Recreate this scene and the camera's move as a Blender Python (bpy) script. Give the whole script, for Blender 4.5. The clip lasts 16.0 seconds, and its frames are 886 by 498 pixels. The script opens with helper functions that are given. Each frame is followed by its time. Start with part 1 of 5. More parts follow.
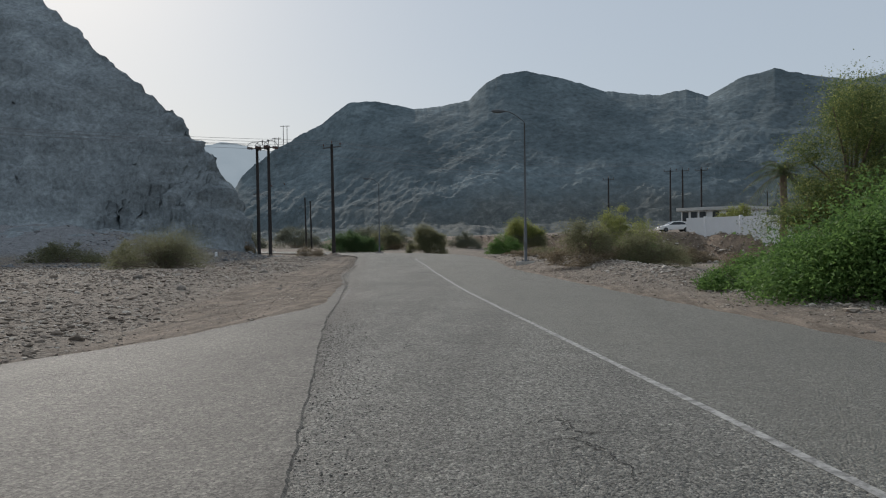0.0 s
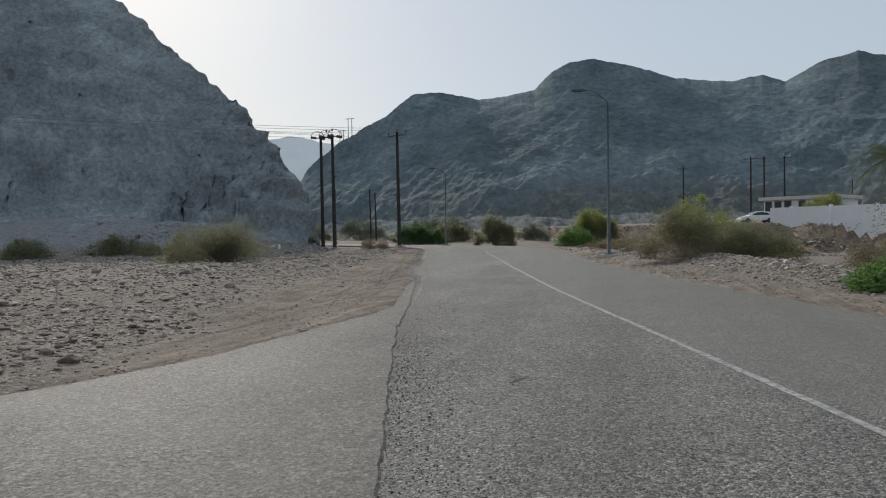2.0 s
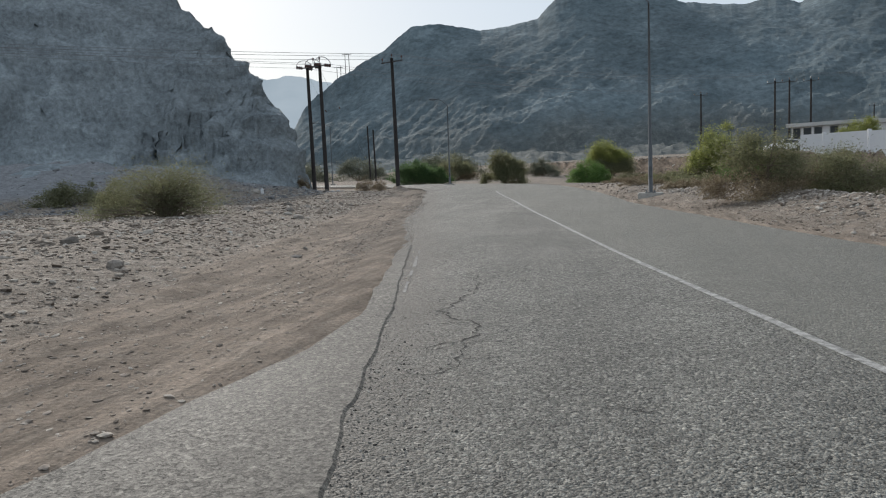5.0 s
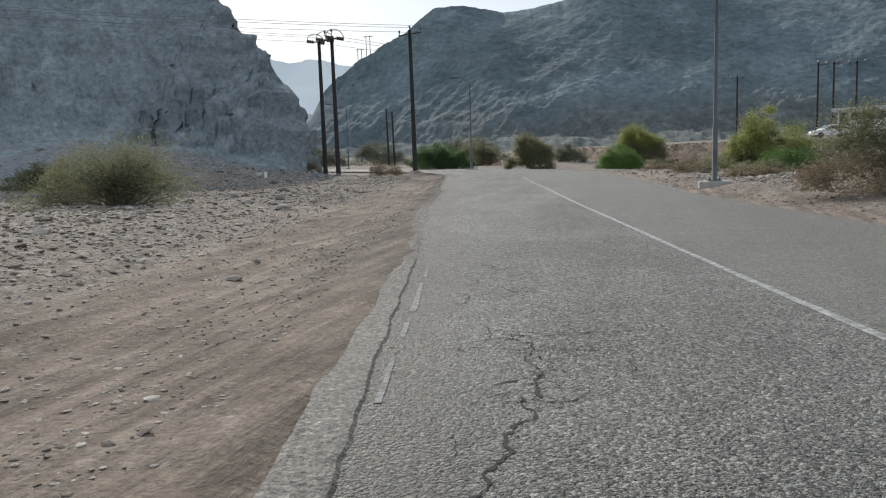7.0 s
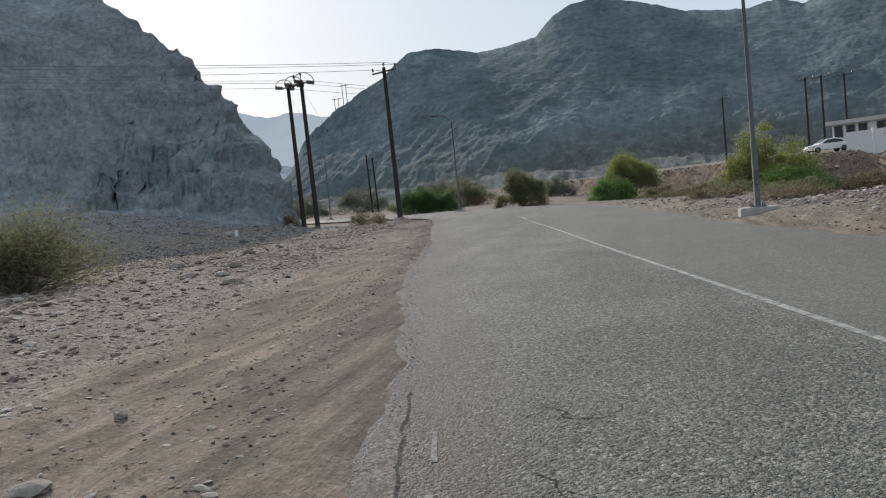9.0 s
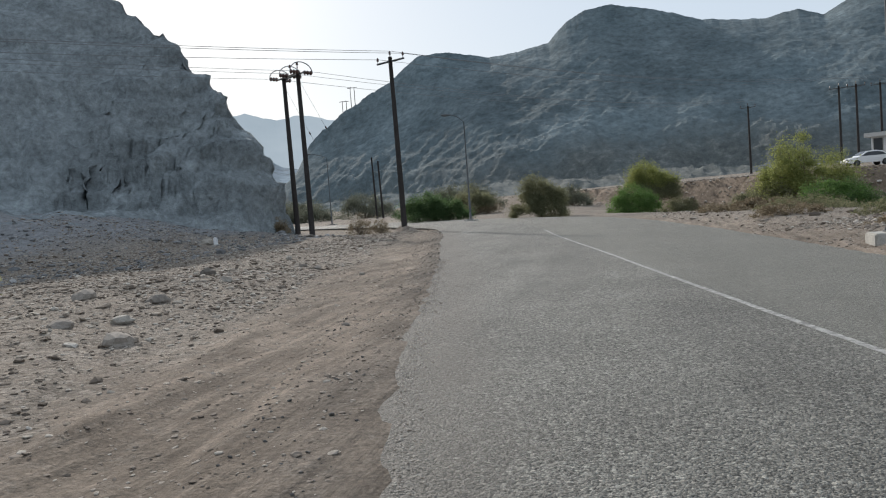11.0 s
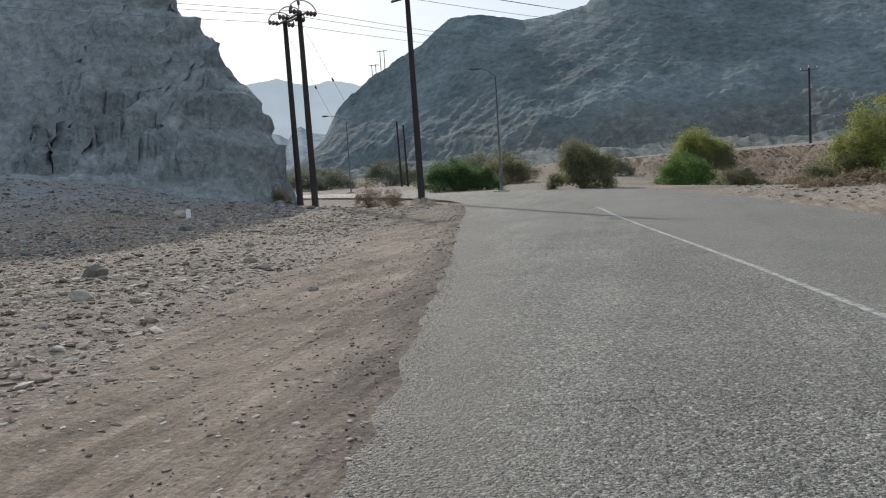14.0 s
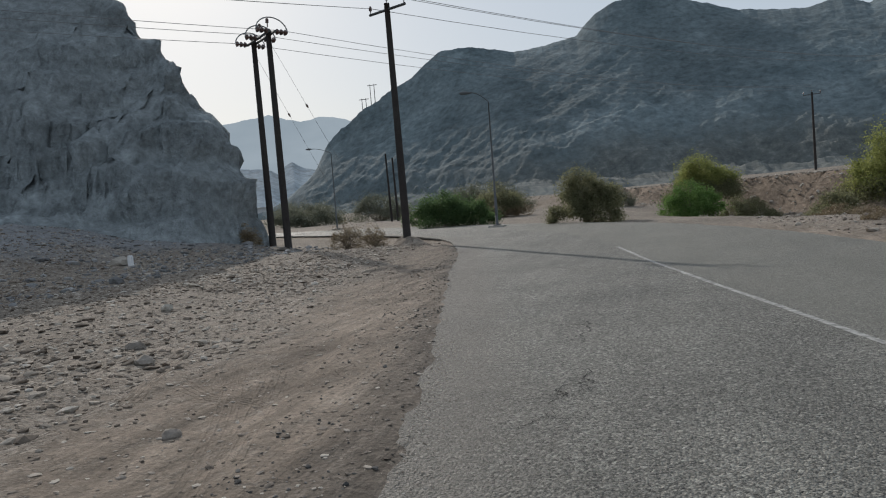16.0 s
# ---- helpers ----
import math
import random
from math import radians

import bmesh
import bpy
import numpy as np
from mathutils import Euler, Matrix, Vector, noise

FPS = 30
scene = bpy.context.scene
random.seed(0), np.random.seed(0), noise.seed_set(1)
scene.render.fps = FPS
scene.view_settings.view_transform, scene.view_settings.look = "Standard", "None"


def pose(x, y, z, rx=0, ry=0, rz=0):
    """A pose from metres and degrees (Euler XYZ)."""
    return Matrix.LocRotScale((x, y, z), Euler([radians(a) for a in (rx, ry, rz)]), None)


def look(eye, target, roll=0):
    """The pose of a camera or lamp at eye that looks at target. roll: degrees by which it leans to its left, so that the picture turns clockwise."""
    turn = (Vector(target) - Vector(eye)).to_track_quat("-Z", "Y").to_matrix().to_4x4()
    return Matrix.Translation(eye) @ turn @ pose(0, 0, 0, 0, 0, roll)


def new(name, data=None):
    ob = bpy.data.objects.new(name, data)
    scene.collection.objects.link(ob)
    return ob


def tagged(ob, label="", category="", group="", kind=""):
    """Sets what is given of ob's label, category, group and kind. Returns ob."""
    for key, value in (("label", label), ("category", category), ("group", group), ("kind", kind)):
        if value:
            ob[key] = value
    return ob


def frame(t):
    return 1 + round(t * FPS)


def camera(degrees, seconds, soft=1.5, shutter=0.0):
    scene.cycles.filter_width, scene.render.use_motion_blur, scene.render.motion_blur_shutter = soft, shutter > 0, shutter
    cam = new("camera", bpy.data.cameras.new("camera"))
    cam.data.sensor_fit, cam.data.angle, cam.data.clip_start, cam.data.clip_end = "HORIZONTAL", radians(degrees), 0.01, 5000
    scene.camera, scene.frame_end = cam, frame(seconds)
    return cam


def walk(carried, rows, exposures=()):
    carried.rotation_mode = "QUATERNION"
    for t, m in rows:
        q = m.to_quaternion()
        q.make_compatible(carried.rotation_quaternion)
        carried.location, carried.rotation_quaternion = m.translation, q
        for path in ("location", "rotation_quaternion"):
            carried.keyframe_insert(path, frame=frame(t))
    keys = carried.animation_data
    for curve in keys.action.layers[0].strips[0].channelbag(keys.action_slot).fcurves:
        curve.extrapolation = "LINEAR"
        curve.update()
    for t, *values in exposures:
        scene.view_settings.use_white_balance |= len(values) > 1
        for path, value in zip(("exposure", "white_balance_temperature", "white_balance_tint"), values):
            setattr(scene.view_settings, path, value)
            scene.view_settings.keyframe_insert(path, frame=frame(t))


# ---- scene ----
cam = camera(58.7, 16.0, 1.1)
PATH = [
    (0, (3.614, 0.026, 1.32), (3.329, 2.005, 1.301), -0.6),
    (0.5, (3.385, 0.582, 1.319), (2.949, 2.534, 1.304), -0.2),
    (1, (3.218, 1.141, 1.29), (2.766, 3.089, 1.251), -0.1),
    (1.5, (2.946, 1.885, 1.288), (2.526, 3.84, 1.242), -0.3),
    (2, (2.658, 2.952, 1.289), (2.214, 4.902, 1.252), -0.7),
    (2.5, (2.377, 4.033, 1.293), (1.929, 5.98, 1.195), -0.8),
    (3, (2.069, 5.08, 1.285), (1.602, 7.022, 1.171), -1.8),
    (3.5, (1.824, 6.081, 1.322), (1.352, 8.016, 1.145), -1.7),
    (4, (1.586, 7.227, 1.331), (1.115, 9.164, 1.167), -0.5),
    (4.5, (1.384, 8.298, 1.334), (0.929, 10.24, 1.181), -1.8),
    (4.7, (1.287, 8.732, 1.342), (0.833, 10.672, 1.175), -2.0),
    (6.8, (0.131, 13.832, 1.212), (-0.343, 15.76, 0.969), -2.0),
    (7, (0.01, 14.223, 1.227), (-0.495, 16.144, 0.998), -1.6),
    (7.5, (-0.27, 15.271, 1.254), (-0.801, 17.186, 1.027), -2.8),
    (8, (-0.584, 16.315, 1.223), (-1.117, 18.232, 1.026), -2.6),
    (8.5, (-0.887, 17.342, 1.264), (-1.392, 19.274, 1.164), -4.3),
    (9, (-1.204, 18.399, 1.274), (-1.678, 20.338, 1.149), -5.6),
    (9.2, (-1.295, 18.805, 1.252), (-1.779, 20.741, 1.127), -5.8),
    (11.3, (-2.98, 24.795, 1.401), (-3.465, 26.733, 1.291), -3.6),
    (11.5, (-3.099, 25.262, 1.372), (-3.584, 27.199, 1.247), -3.3),
    (12, (-3.304, 26.442, 1.386), (-3.796, 28.376, 1.251), -3.5),
    (12.5, (-3.532, 27.649, 1.378), (-4.042, 29.578, 1.244), -3.5),
    (13, (-3.768, 28.899, 1.365), (-4.307, 30.819, 1.223), -2.5),
    (13.5, (-3.998, 30.033, 1.408), (-4.551, 31.949, 1.249), -4.5),
    (14, (-4.257, 31.192, 1.383), (-4.82, 33.102, 1.199), -3.5),
    (14.5, (-4.511, 32.285, 1.414), (-5.103, 34.186, 1.231), -4.9),
    (15, (-4.788, 33.392, 1.404), (-5.395, 35.29, 1.231), -3.4),
    (15.5, (-5.071, 34.543, 1.399), (-5.648, 36.45, 1.223), -2.9),
    (16, (-5.385, 35.791, 1.456), (-5.929, 37.713, 1.354), -4.4),
]
walk(cam, [(t, look(eye, target, roll)) for t, eye, target, roll in PATH],
     exposures=[(0, -0.02), (0.5, -0.22), (1.0, -0.1), (2.0, 0.1), (3.0, 0.16), (3.5, 0.36), (4.5, 0.36), (7.0, 0.55), (8.0, 0.6), (8.5, 0.31), (9.0, 0.35), (11.5, 0.45), (12.5, 0.36), (13.0, 0.46), (13.5, 0.46), (14.0, 0.52), (15.0, 0.52), (15.5, 0.5), (16.0, 0.08)])

# ---- light ----
SUN_AZ, SUN_EL = -35.5, 27.5          # degrees from +y to the right, and above the horizon
world = bpy.data.worlds.new("sky")
scene.world = world
world.use_nodes = True
wn = world.node_tree
wn.nodes.clear()
sky = wn.nodes.new("ShaderNodeTexSky")
sky.sky_type = "NISHITA"
sky.sun_disc = False
sky.sun_elevation = radians(SUN_EL)
sky.sun_rotation = radians(SUN_AZ)
sky.air_density, sky.dust_density, sky.ozone_density = 1.0, 1.5, 1.0
back = wn.nodes.new("ShaderNodeBackground")
back.inputs["Strength"].default_value = 0.1
wout = wn.nodes.new("ShaderNodeOutputWorld")
veil = wn.nodes.new("ShaderNodeMix")          # thin even haze over the clear sky
veil.data_type = "RGBA"
veil.inputs[0].default_value = 0.8
veil.inputs[7].default_value = (4.55, 5.2, 5.95, 1)
wn.links.new(sky.outputs[0], veil.inputs[6])
wn.links.new(veil.outputs[2], back.inputs["Color"])
wn.links.new(back.outputs[0], wout.inputs["Surface"])
sun_dir = Vector((math.sin(radians(SUN_AZ)) * math.cos(radians(SUN_EL)), math.cos(radians(SUN_AZ)) * math.cos(radians(SUN_EL)), math.sin(radians(SUN_EL))))
sun = new("sun", bpy.data.lights.new("sun", "SUN"))
sun.data.energy, sun.data.angle, sun.data.color = 2.5, radians(0.6), (1.0, 0.935, 0.86)
sun.matrix_world = look(sun_dir * 300, (0, 0, 0))


# ---- materials ----
def material(name):
    m = bpy.data.materials.new(name)
    m.use_nodes = True
    nt = m.node_tree
    return m, nt, nt.nodes["Principled BSDF"]


def add(nt, kind, **values):
    n = nt.nodes.new(kind)
    for key, value in values.items():
        n.inputs[key.replace("_", " ")].default_value = value
    return n


def coords(nt):
    return nt.nodes.new("ShaderNodeTexCoord").outputs["Object"]


def noise_of(nt, scale, detail=4.0, rough=0.6, vector=None):
    n = add(nt, "ShaderNodeTexNoise", Scale=scale, Detail=detail, Roughness=rough)
    nt.links.new(vector if vector is not None else coords(nt), n.inputs["Vector"])
    return n.outputs["Fac"]


def ramp(nt, fac, *stops):
    r = nt.nodes.new("ShaderNodeValToRGB")
    while len(r.color_ramp.elements) < len(stops):
        r.color_ramp.elements.new(0.5)
    for e, (at, c) in zip(r.color_ramp.elements, stops):
        e.position = at
        e.color = (*c, 1) if isinstance(c, tuple) else (c, c, c, 1)
    nt.links.new(fac, r.inputs["Fac"])
    return r.outputs["Color"]


def mix(nt, fac, a, b, how="MIX"):
    n = nt.nodes.new("ShaderNodeMix")
    n.data_type, n.blend_type = "RGBA", how
    for socket, value in ((n.inputs[0], fac), (n.inputs[6], a), (n.inputs[7], b)):
        if isinstance(value, (int, float)):
            socket.default_value = value
        elif isinstance(value, tuple):
            socket.default_value = (*value, 1)
        else:
            nt.links.new(value, socket)
    return n.outputs[2]


def calc(nt, how, a, b):
    n = nt.nodes.new("ShaderNodeMath")
    n.operation = how
    for socket, value in zip(n.inputs, (a, b)):
        if isinstance(value, (int, float)):
            socket.default_value = value
        else:
            nt.links.new(value, socket)
    return n.outputs[0]


def bump(nt, bsdf, height, strength, distance):
    b = add(nt, "ShaderNodeBump", Strength=strength, Distance=distance)
    nt.links.new(height, b.inputs["Height"])
    nt.links.new(b.outputs["Normal"], bsdf.inputs["Normal"])


def plain(name, colour, rough=0.6, metal=0.0, spread=0.15, scale=6.0, relief=0.0):
    """A surface of one colour with soft wear at two scales."""
    m, nt, b = material(name)
    big, small = noise_of(nt, scale), noise_of(nt, scale * 9)
    both = calc(nt, "MULTIPLY", calc(nt, "ADD", big, small), 0.5)
    dark, light = tuple(c * (1 - spread) for c in colour), tuple(min(1, c * (1 + spread)) for c in colour)
    nt.links.new(ramp(nt, both, (0.35, dark), (0.65, light)), b.inputs["Base Color"])
    b.inputs["Roughness"].default_value, b.inputs["Metallic"].default_value = rough, metal
    if relief:
        bump(nt, b, small, 0.6, relief)
    return m


def attribute(nt, name):
    n = nt.nodes.new("ShaderNodeAttribute")
    n.attribute_name = name
    return n.outputs["Fac"]


def spread_of(nt, value, a, b, c=0.0, d=1.0):
    n = nt.nodes.new("ShaderNodeMapRange")
    for socket, v in zip(list(n.inputs)[1:5], (a, b, c, d)):
        socket.default_value = v
    nt.links.new(value, n.inputs[0])
    return n.outputs[0]


def asphalt(name, dark, light, rough, relief, coarse, sizes, road=False):
    """Chippings of two sizes in bitumen, with worn bands, patches of lost stone and, on the road, dust along the edge."""
    m, nt, b = material(name)
    p = coords(nt)
    stones = add(nt, "ShaderNodeTexVoronoi", Scale=sizes[0])
    nt.links.new(p, stones.inputs["Vector"])
    chips = add(nt, "ShaderNodeTexVoronoi", Scale=sizes[1])
    nt.links.new(p, chips.inputs["Vector"])
    mid = tuple((x + y) * 0.36 for x, y in zip(dark, light))
    tone = mix(nt, 0.5, ramp(nt, stones.outputs["Color"], (0.12, dark), (0.5, mid), (0.9, light)), ramp(nt, chips.outputs["Color"], (0.12, dark), (0.5, mid), (0.78, tuple(c * 0.7 for c in light)), (0.93, tuple(c * 1.25 for c in light))))
    lane = nt.nodes.new("ShaderNodeMapping")             # long worn bands left by traffic
    lane.inputs["Rotation"].default_value = (0, 0, radians(-13))
    lane.inputs["Scale"].default_value = (1.0, 0.035, 1.0)
    nt.links.new(p, lane.inputs["Vector"])
    tone = mix(nt, 1.0, tone, ramp(nt, noise_of(nt, 0.9, 4, 0.6, lane.outputs[0]), (0.32, 0.86), (0.68, 1.14)), "MULTIPLY")
    tone = mix(nt, 1.0, tone, ramp(nt, noise_of(nt, 0.35, 5, 0.65, p), (0.3, 0.84), (0.7, 1.14)), "MULTIPLY")
    tone = mix(nt, 1.0, tone, ramp(nt, noise_of(nt, 2.2, 5, 0.7, p), (0.32, 0.90), (0.68, 1.10)), "MULTIPLY")
    tone = mix(nt, 1.0, tone, ramp(nt, noise_of(nt, 17.0, 4, 0.75, p), (0.32, 0.74), (0.68, 1.26)), "MULTIPLY")
    # pits where stones have come out, thicker in some patches
    pits = ramp(nt, noise_of(nt, 34, 3, 0.75, p), (0.34, 0.22), (0.46, 1.0))
    where = spread_of(nt, noise_of(nt, 0.55, 4, 0.65, p), 0.40, 0.62, 0.25, 1.0)
    where = calc(nt, "MULTIPLY", where, coarse)
    if road:
        fresh = spread_of(nt, attribute(nt, "across"), -0.15, 0.35)      # the far lane has a finer, browner surface
        where = calc(nt, "MULTIPLY", where, calc(nt, "SUBTRACT", 1.0, calc(nt, "MULTIPLY", fresh, 0.8)))
    tone = mix(nt, where, tone, mix(nt, 1.0, tone, pits, "MULTIPLY"))
    if road:
        even = tuple((x + y) * 0.42 * k for x, y, k in zip(dark, light, (1.0, 1.0, 0.96)))
        tone = mix(nt, calc(nt, "MULTIPLY", fresh, 0.5), tone, even)
        blown = calc(nt, "ADD", spread_of(nt, attribute(nt, "inward"), 0.1, 1.4, 0.95, 0.0), calc(nt, "MULTIPLY", calc(nt, "SUBTRACT", noise_of(nt, 1.6, 6, 0.75, p), 0.5), 0.9))
        blown = calc(nt, "MULTIPLY", ramp(nt, blown, (0.22, 0.0), (0.66, 1.0)), 0.6)
        tone = mix(nt, blown, tone, ramp(nt, noise_of(nt, 22, 5, 0.75, p), (0.3, (0.085, 0.077, 0.066)), (0.7, (0.195, 0.173, 0.146))))
    nt.links.new(tone, b.inputs["Base Color"])
    b.inputs["Roughness"].default_value = rough
    b.inputs["Specular IOR Level"].default_value = 0.35 if road else 0.3
    if road:
        h = calc(nt, "ADD", calc(nt, "MULTIPLY", stones.outputs["Distance"], -0.5), calc(nt, "MULTIPLY", chips.outputs["Distance"], -0.9))
    else:                                                # flat-topped chips at uneven heights
        h = calc(nt, "ADD", calc(nt, "MULTIPLY", stones.outputs["Color"], 0.4), calc(nt, "MULTIPLY", chips.outputs["Color"], 0.6))
    h = calc(nt, "ADD", h, calc(nt, "MULTIPLY", calc(nt, "MULTIPLY", pits, where), 0.8))
    bump(nt, b, h, 0.9, relief)
    return m


def soil_material():
    m, nt, b = material("soil_and_gravel")
    p = coords(nt)
    a = nt.nodes.new("ShaderNodeAttribute")
    a.attribute_name = "gravel"
    dust = ramp(nt, noise_of(nt, 0.9, 6, 0.65, p), (0.3, (0.16, 0.126, 0.098)), (0.7, (0.295, 0.24, 0.19)))
    peb = add(nt, "ShaderNodeTexVoronoi", Scale=11.0)
    nt.links.new(p, peb.inputs["Vector"])
    small = add(nt, "ShaderNodeTexVoronoi", Scale=34.0)
    nt.links.new(p, small.inputs["Vector"])
    stone = ramp(nt, peb.outputs["Color"], (0.1, (0.092, 0.076, 0.062)), (0.5, (0.23, 0.192, 0.157)), (0.95, (0.43, 0.38, 0.325)))
    stone2 = ramp(nt, small.outputs["Color"], (0.1, (0.092, 0.076, 0.06)), (0.9, (0.40, 0.35, 0.295)))
    stone = mix(nt, 0.5, stone, stone2)
    patch = ramp(nt, noise_of(nt, 1.7, 5, 0.7, p), (0.42, 0.0), (0.58, 1.0))
    fac = calc(nt, "MULTIPLY", a.outputs["Fac"], patch)
    fac = calc(nt, "ADD", fac, calc(nt, "MULTIPLY", a.outputs["Fac"], 0.45))
    fac = calc(nt, "ADD", fac, calc(nt, "MULTIPLY", ramp(nt, noise_of(nt, 3.1, 5, 0.7, p), (0.48, 0.1), (0.62, 0.75)), 0.6))
    fac = calc(nt, "MINIMUM", fac, 1.0)
    tone = mix(nt, fac, dust, stone)
    wide = ramp(nt, noise_of(nt, 0.12, 5, 0.6, p), (0.3, 0.78), (0.7, 1.15))
    tone = mix(nt, 1.0, tone, wide, "MULTIPLY")
    clay = nt.nodes.new("ShaderNodeAttribute")           # reddish earth of the eroded bank
    clay.attribute_name = "clay"
    earth = ramp(nt, noise_of(nt, 1.3, 6, 0.75, p), (0.32, (0.125, 0.094, 0.072)), (0.68, (0.28, 0.218, 0.166)))
    tone = mix(nt, calc(nt, "MULTIPLY", clay.outputs["Fac"], 0.85), tone, earth)
    fallen = ramp(nt, noise_of(nt, 2.6, 7, 0.8, p), (0.32, (0.15, 0.153, 0.158)), (0.68, (0.32, 0.323, 0.328)))   # grey rock debris below the hill
    tone = mix(nt, attribute(nt, "debris"), tone, fallen)
    damp = nt.nodes.new("ShaderNodeAttribute")           # dark tarry crumbs trodden into the road edge
    damp.attribute_name = "tar"
    tone = mix(nt, calc(nt, "MULTIPLY", damp.outputs["Fac"], 0.8), tone, ramp(nt, small.outputs["Color"], (0.1, (0.045, 0.041, 0.036)), (0.9, (0.17, 0.15, 0.13))))
    lane = nt.nodes.new("ShaderNodeMapping")             # streaks left by wheels, along the road
    lane.inputs["Rotation"].default_value = (0, 0, radians(-13))
    lane.inputs["Scale"].default_value = (1.0, 0.09, 1.0)
    nt.links.new(p, lane.inputs["Vector"])
    streak = noise_of(nt, 4.5, 5, 0.65, lane.outputs[0])
    h = calc(nt, "MULTIPLY", calc(nt, "ADD", peb.outputs["Distance"], small.outputs["Distance"]), -0.22)
    h = calc(nt, "ADD", calc(nt, "MULTIPLY", h, fac), calc(nt, "MULTIPLY", noise_of(nt, 7, 6, 0.75, p), 0.7))
    h = calc(nt, "ADD", h, calc(nt, "MULTIPLY", streak, calc(nt, "SUBTRACT", 0.9, calc(nt, "MULTIPLY", a.outputs["Fac"], 0.7))))
    bump(nt, b, h, 1.0, 0.06)
    bare = calc(nt, "SUBTRACT", 1.0, calc(nt, "MULTIPLY", a.outputs["Fac"], 0.8))
    tone = mix(nt, bare, tone, mix(nt, 1.0, tone, ramp(nt, streak, (0.36, 0.66), (0.64, 1.28)), "MULTIPLY"))
    tone = mix(nt, 1.0, tone, ramp(nt, noise_of(nt, 26, 4, 0.75, p), (0.35, 0.72), (0.65, 1.25)), "MULTIPLY")
    nt.links.new(tone, b.inputs["Base Color"])
    b.inputs["Roughness"].default_value = 0.95
    b.inputs["Specular IOR Level"].default_value = 0.15
    return m


def rock_material(name, dark, light, scale, relief):
    m, nt, b = material(name)
    p = coords(nt)
    tilt = nt.nodes.new("ShaderNodeMapping")
    tilt.inputs["Rotation"].default_value = (0.25, 0.12, 0.4)
    tilt.inputs["Scale"].default_value = (0.7, 0.7, 1.2)
    nt.links.new(p, tilt.inputs["Vector"])
    bands = noise_of(nt, scale, 7, 0.68, tilt.outputs[0])
    blot = noise_of(nt, scale * 0.25, 5, 0.6, p)
    grain = noise_of(nt, scale * 6, 5, 0.7, p)
    tone = ramp(nt, bands, (0.30, dark), (0.55, tuple((a + c) / 2 for a, c in zip(dark, light))), (0.75, light))
    tone = mix(nt, 1.0, tone, ramp(nt, blot, (0.3, 0.7), (0.72, 1.25)), "MULTIPLY")
    tone = mix(nt, 1.0, tone, ramp(nt, grain, (0.3, 0.62), (0.7, 1.32)), "MULTIPLY")
    scree = ramp(nt, noise_of(nt, scale * 0.55, 6, 0.75, p), (0.60, 0.0), (0.70, 1.0))
    tone = mix(nt, calc(nt, "MULTIPLY", scree, 0.45), tone, tuple(min(1, c * 1.5) for c in light))
    foot = nt.nodes.new("ShaderNodeAttribute")           # brown washed-down earth and boulders
    foot.attribute_name = "foot"
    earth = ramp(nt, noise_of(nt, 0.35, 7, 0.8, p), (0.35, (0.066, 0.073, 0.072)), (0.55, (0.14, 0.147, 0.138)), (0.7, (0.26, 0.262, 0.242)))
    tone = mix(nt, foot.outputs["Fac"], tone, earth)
    nt.links.new(tone, b.inputs["Base Color"])
    b.inputs["Roughness"].default_value = 0.95
    b.inputs["Specular IOR Level"].default_value = 0.1
    bump(nt, b, calc(nt, "ADD", bands, calc(nt, "MULTIPLY", grain, 0.5)), 1.0, relief)
    return m


def leaf_material(name, dark, light, glow=0.5):
    m, nt, b = material(name)
    g = nt.nodes.new("ShaderNodeNewGeometry")
    tone = ramp(nt, g.outputs["Random Per Island"], (0.0, dark), (1.0, light))
    nt.links.new(tone, b.inputs["Base Color"])
    b.inputs["Roughness"].default_value = 0.6
    b.inputs["Specular IOR Level"].default_value = 0.2
    t = nt.nodes.new("ShaderNodeBsdfTranslucent")
    nt.links.new(tone, t.inputs["Color"])
    s = nt.nodes.new("ShaderNodeMixShader")
    s.inputs[0].default_value = glow
    out = nt.nodes["Material Output"]
    nt.links.new(b.outputs[0], s.inputs[1])
    nt.links.new(t.outputs[0], s.inputs[2])
    nt.links.new(s.outputs[0], out.inputs["Surface"])
    return m


def stone_material(name, *stops, single=False):
    m, nt, b = material(name)
    g = nt.nodes.new("ShaderNodeObjectInfo" if single else "ShaderNodeNewGeometry")
    tone = ramp(nt, g.outputs["Random" if single else "Random Per Island"], *stops)
    grain = noise_of(nt, 25, 5, 0.7)
    tone = mix(nt, 1.0, tone, ramp(nt, grain, (0.3, 0.7), (0.7, 1.2)), "MULTIPLY")
    nt.links.new(tone, b.inputs["Base Color"])
    b.inputs["Roughness"].default_value = 0.92
    b.inputs["Specular IOR Level"].default_value = 0.2
    bump(nt, b, grain, 0.6, 0.01)
    return m


def worn_paint():
    m, nt, b = material("worn_road_paint")
    p = coords(nt)
    worn = ramp(nt, noise_of(nt, 9, 6, 0.75, p), (0.41, 0.0), (0.60, 1.0))
    tone = mix(nt, worn, (0.15, 0.146, 0.138), (0.40, 0.392, 0.368))
    nt.links.new(tone, b.inputs["Base Color"])
    b.inputs["Roughness"].default_value = 0.75
    bump(nt, b, noise_of(nt, 90, 3, 0.6, p), 0.5, 0.003)
    return m


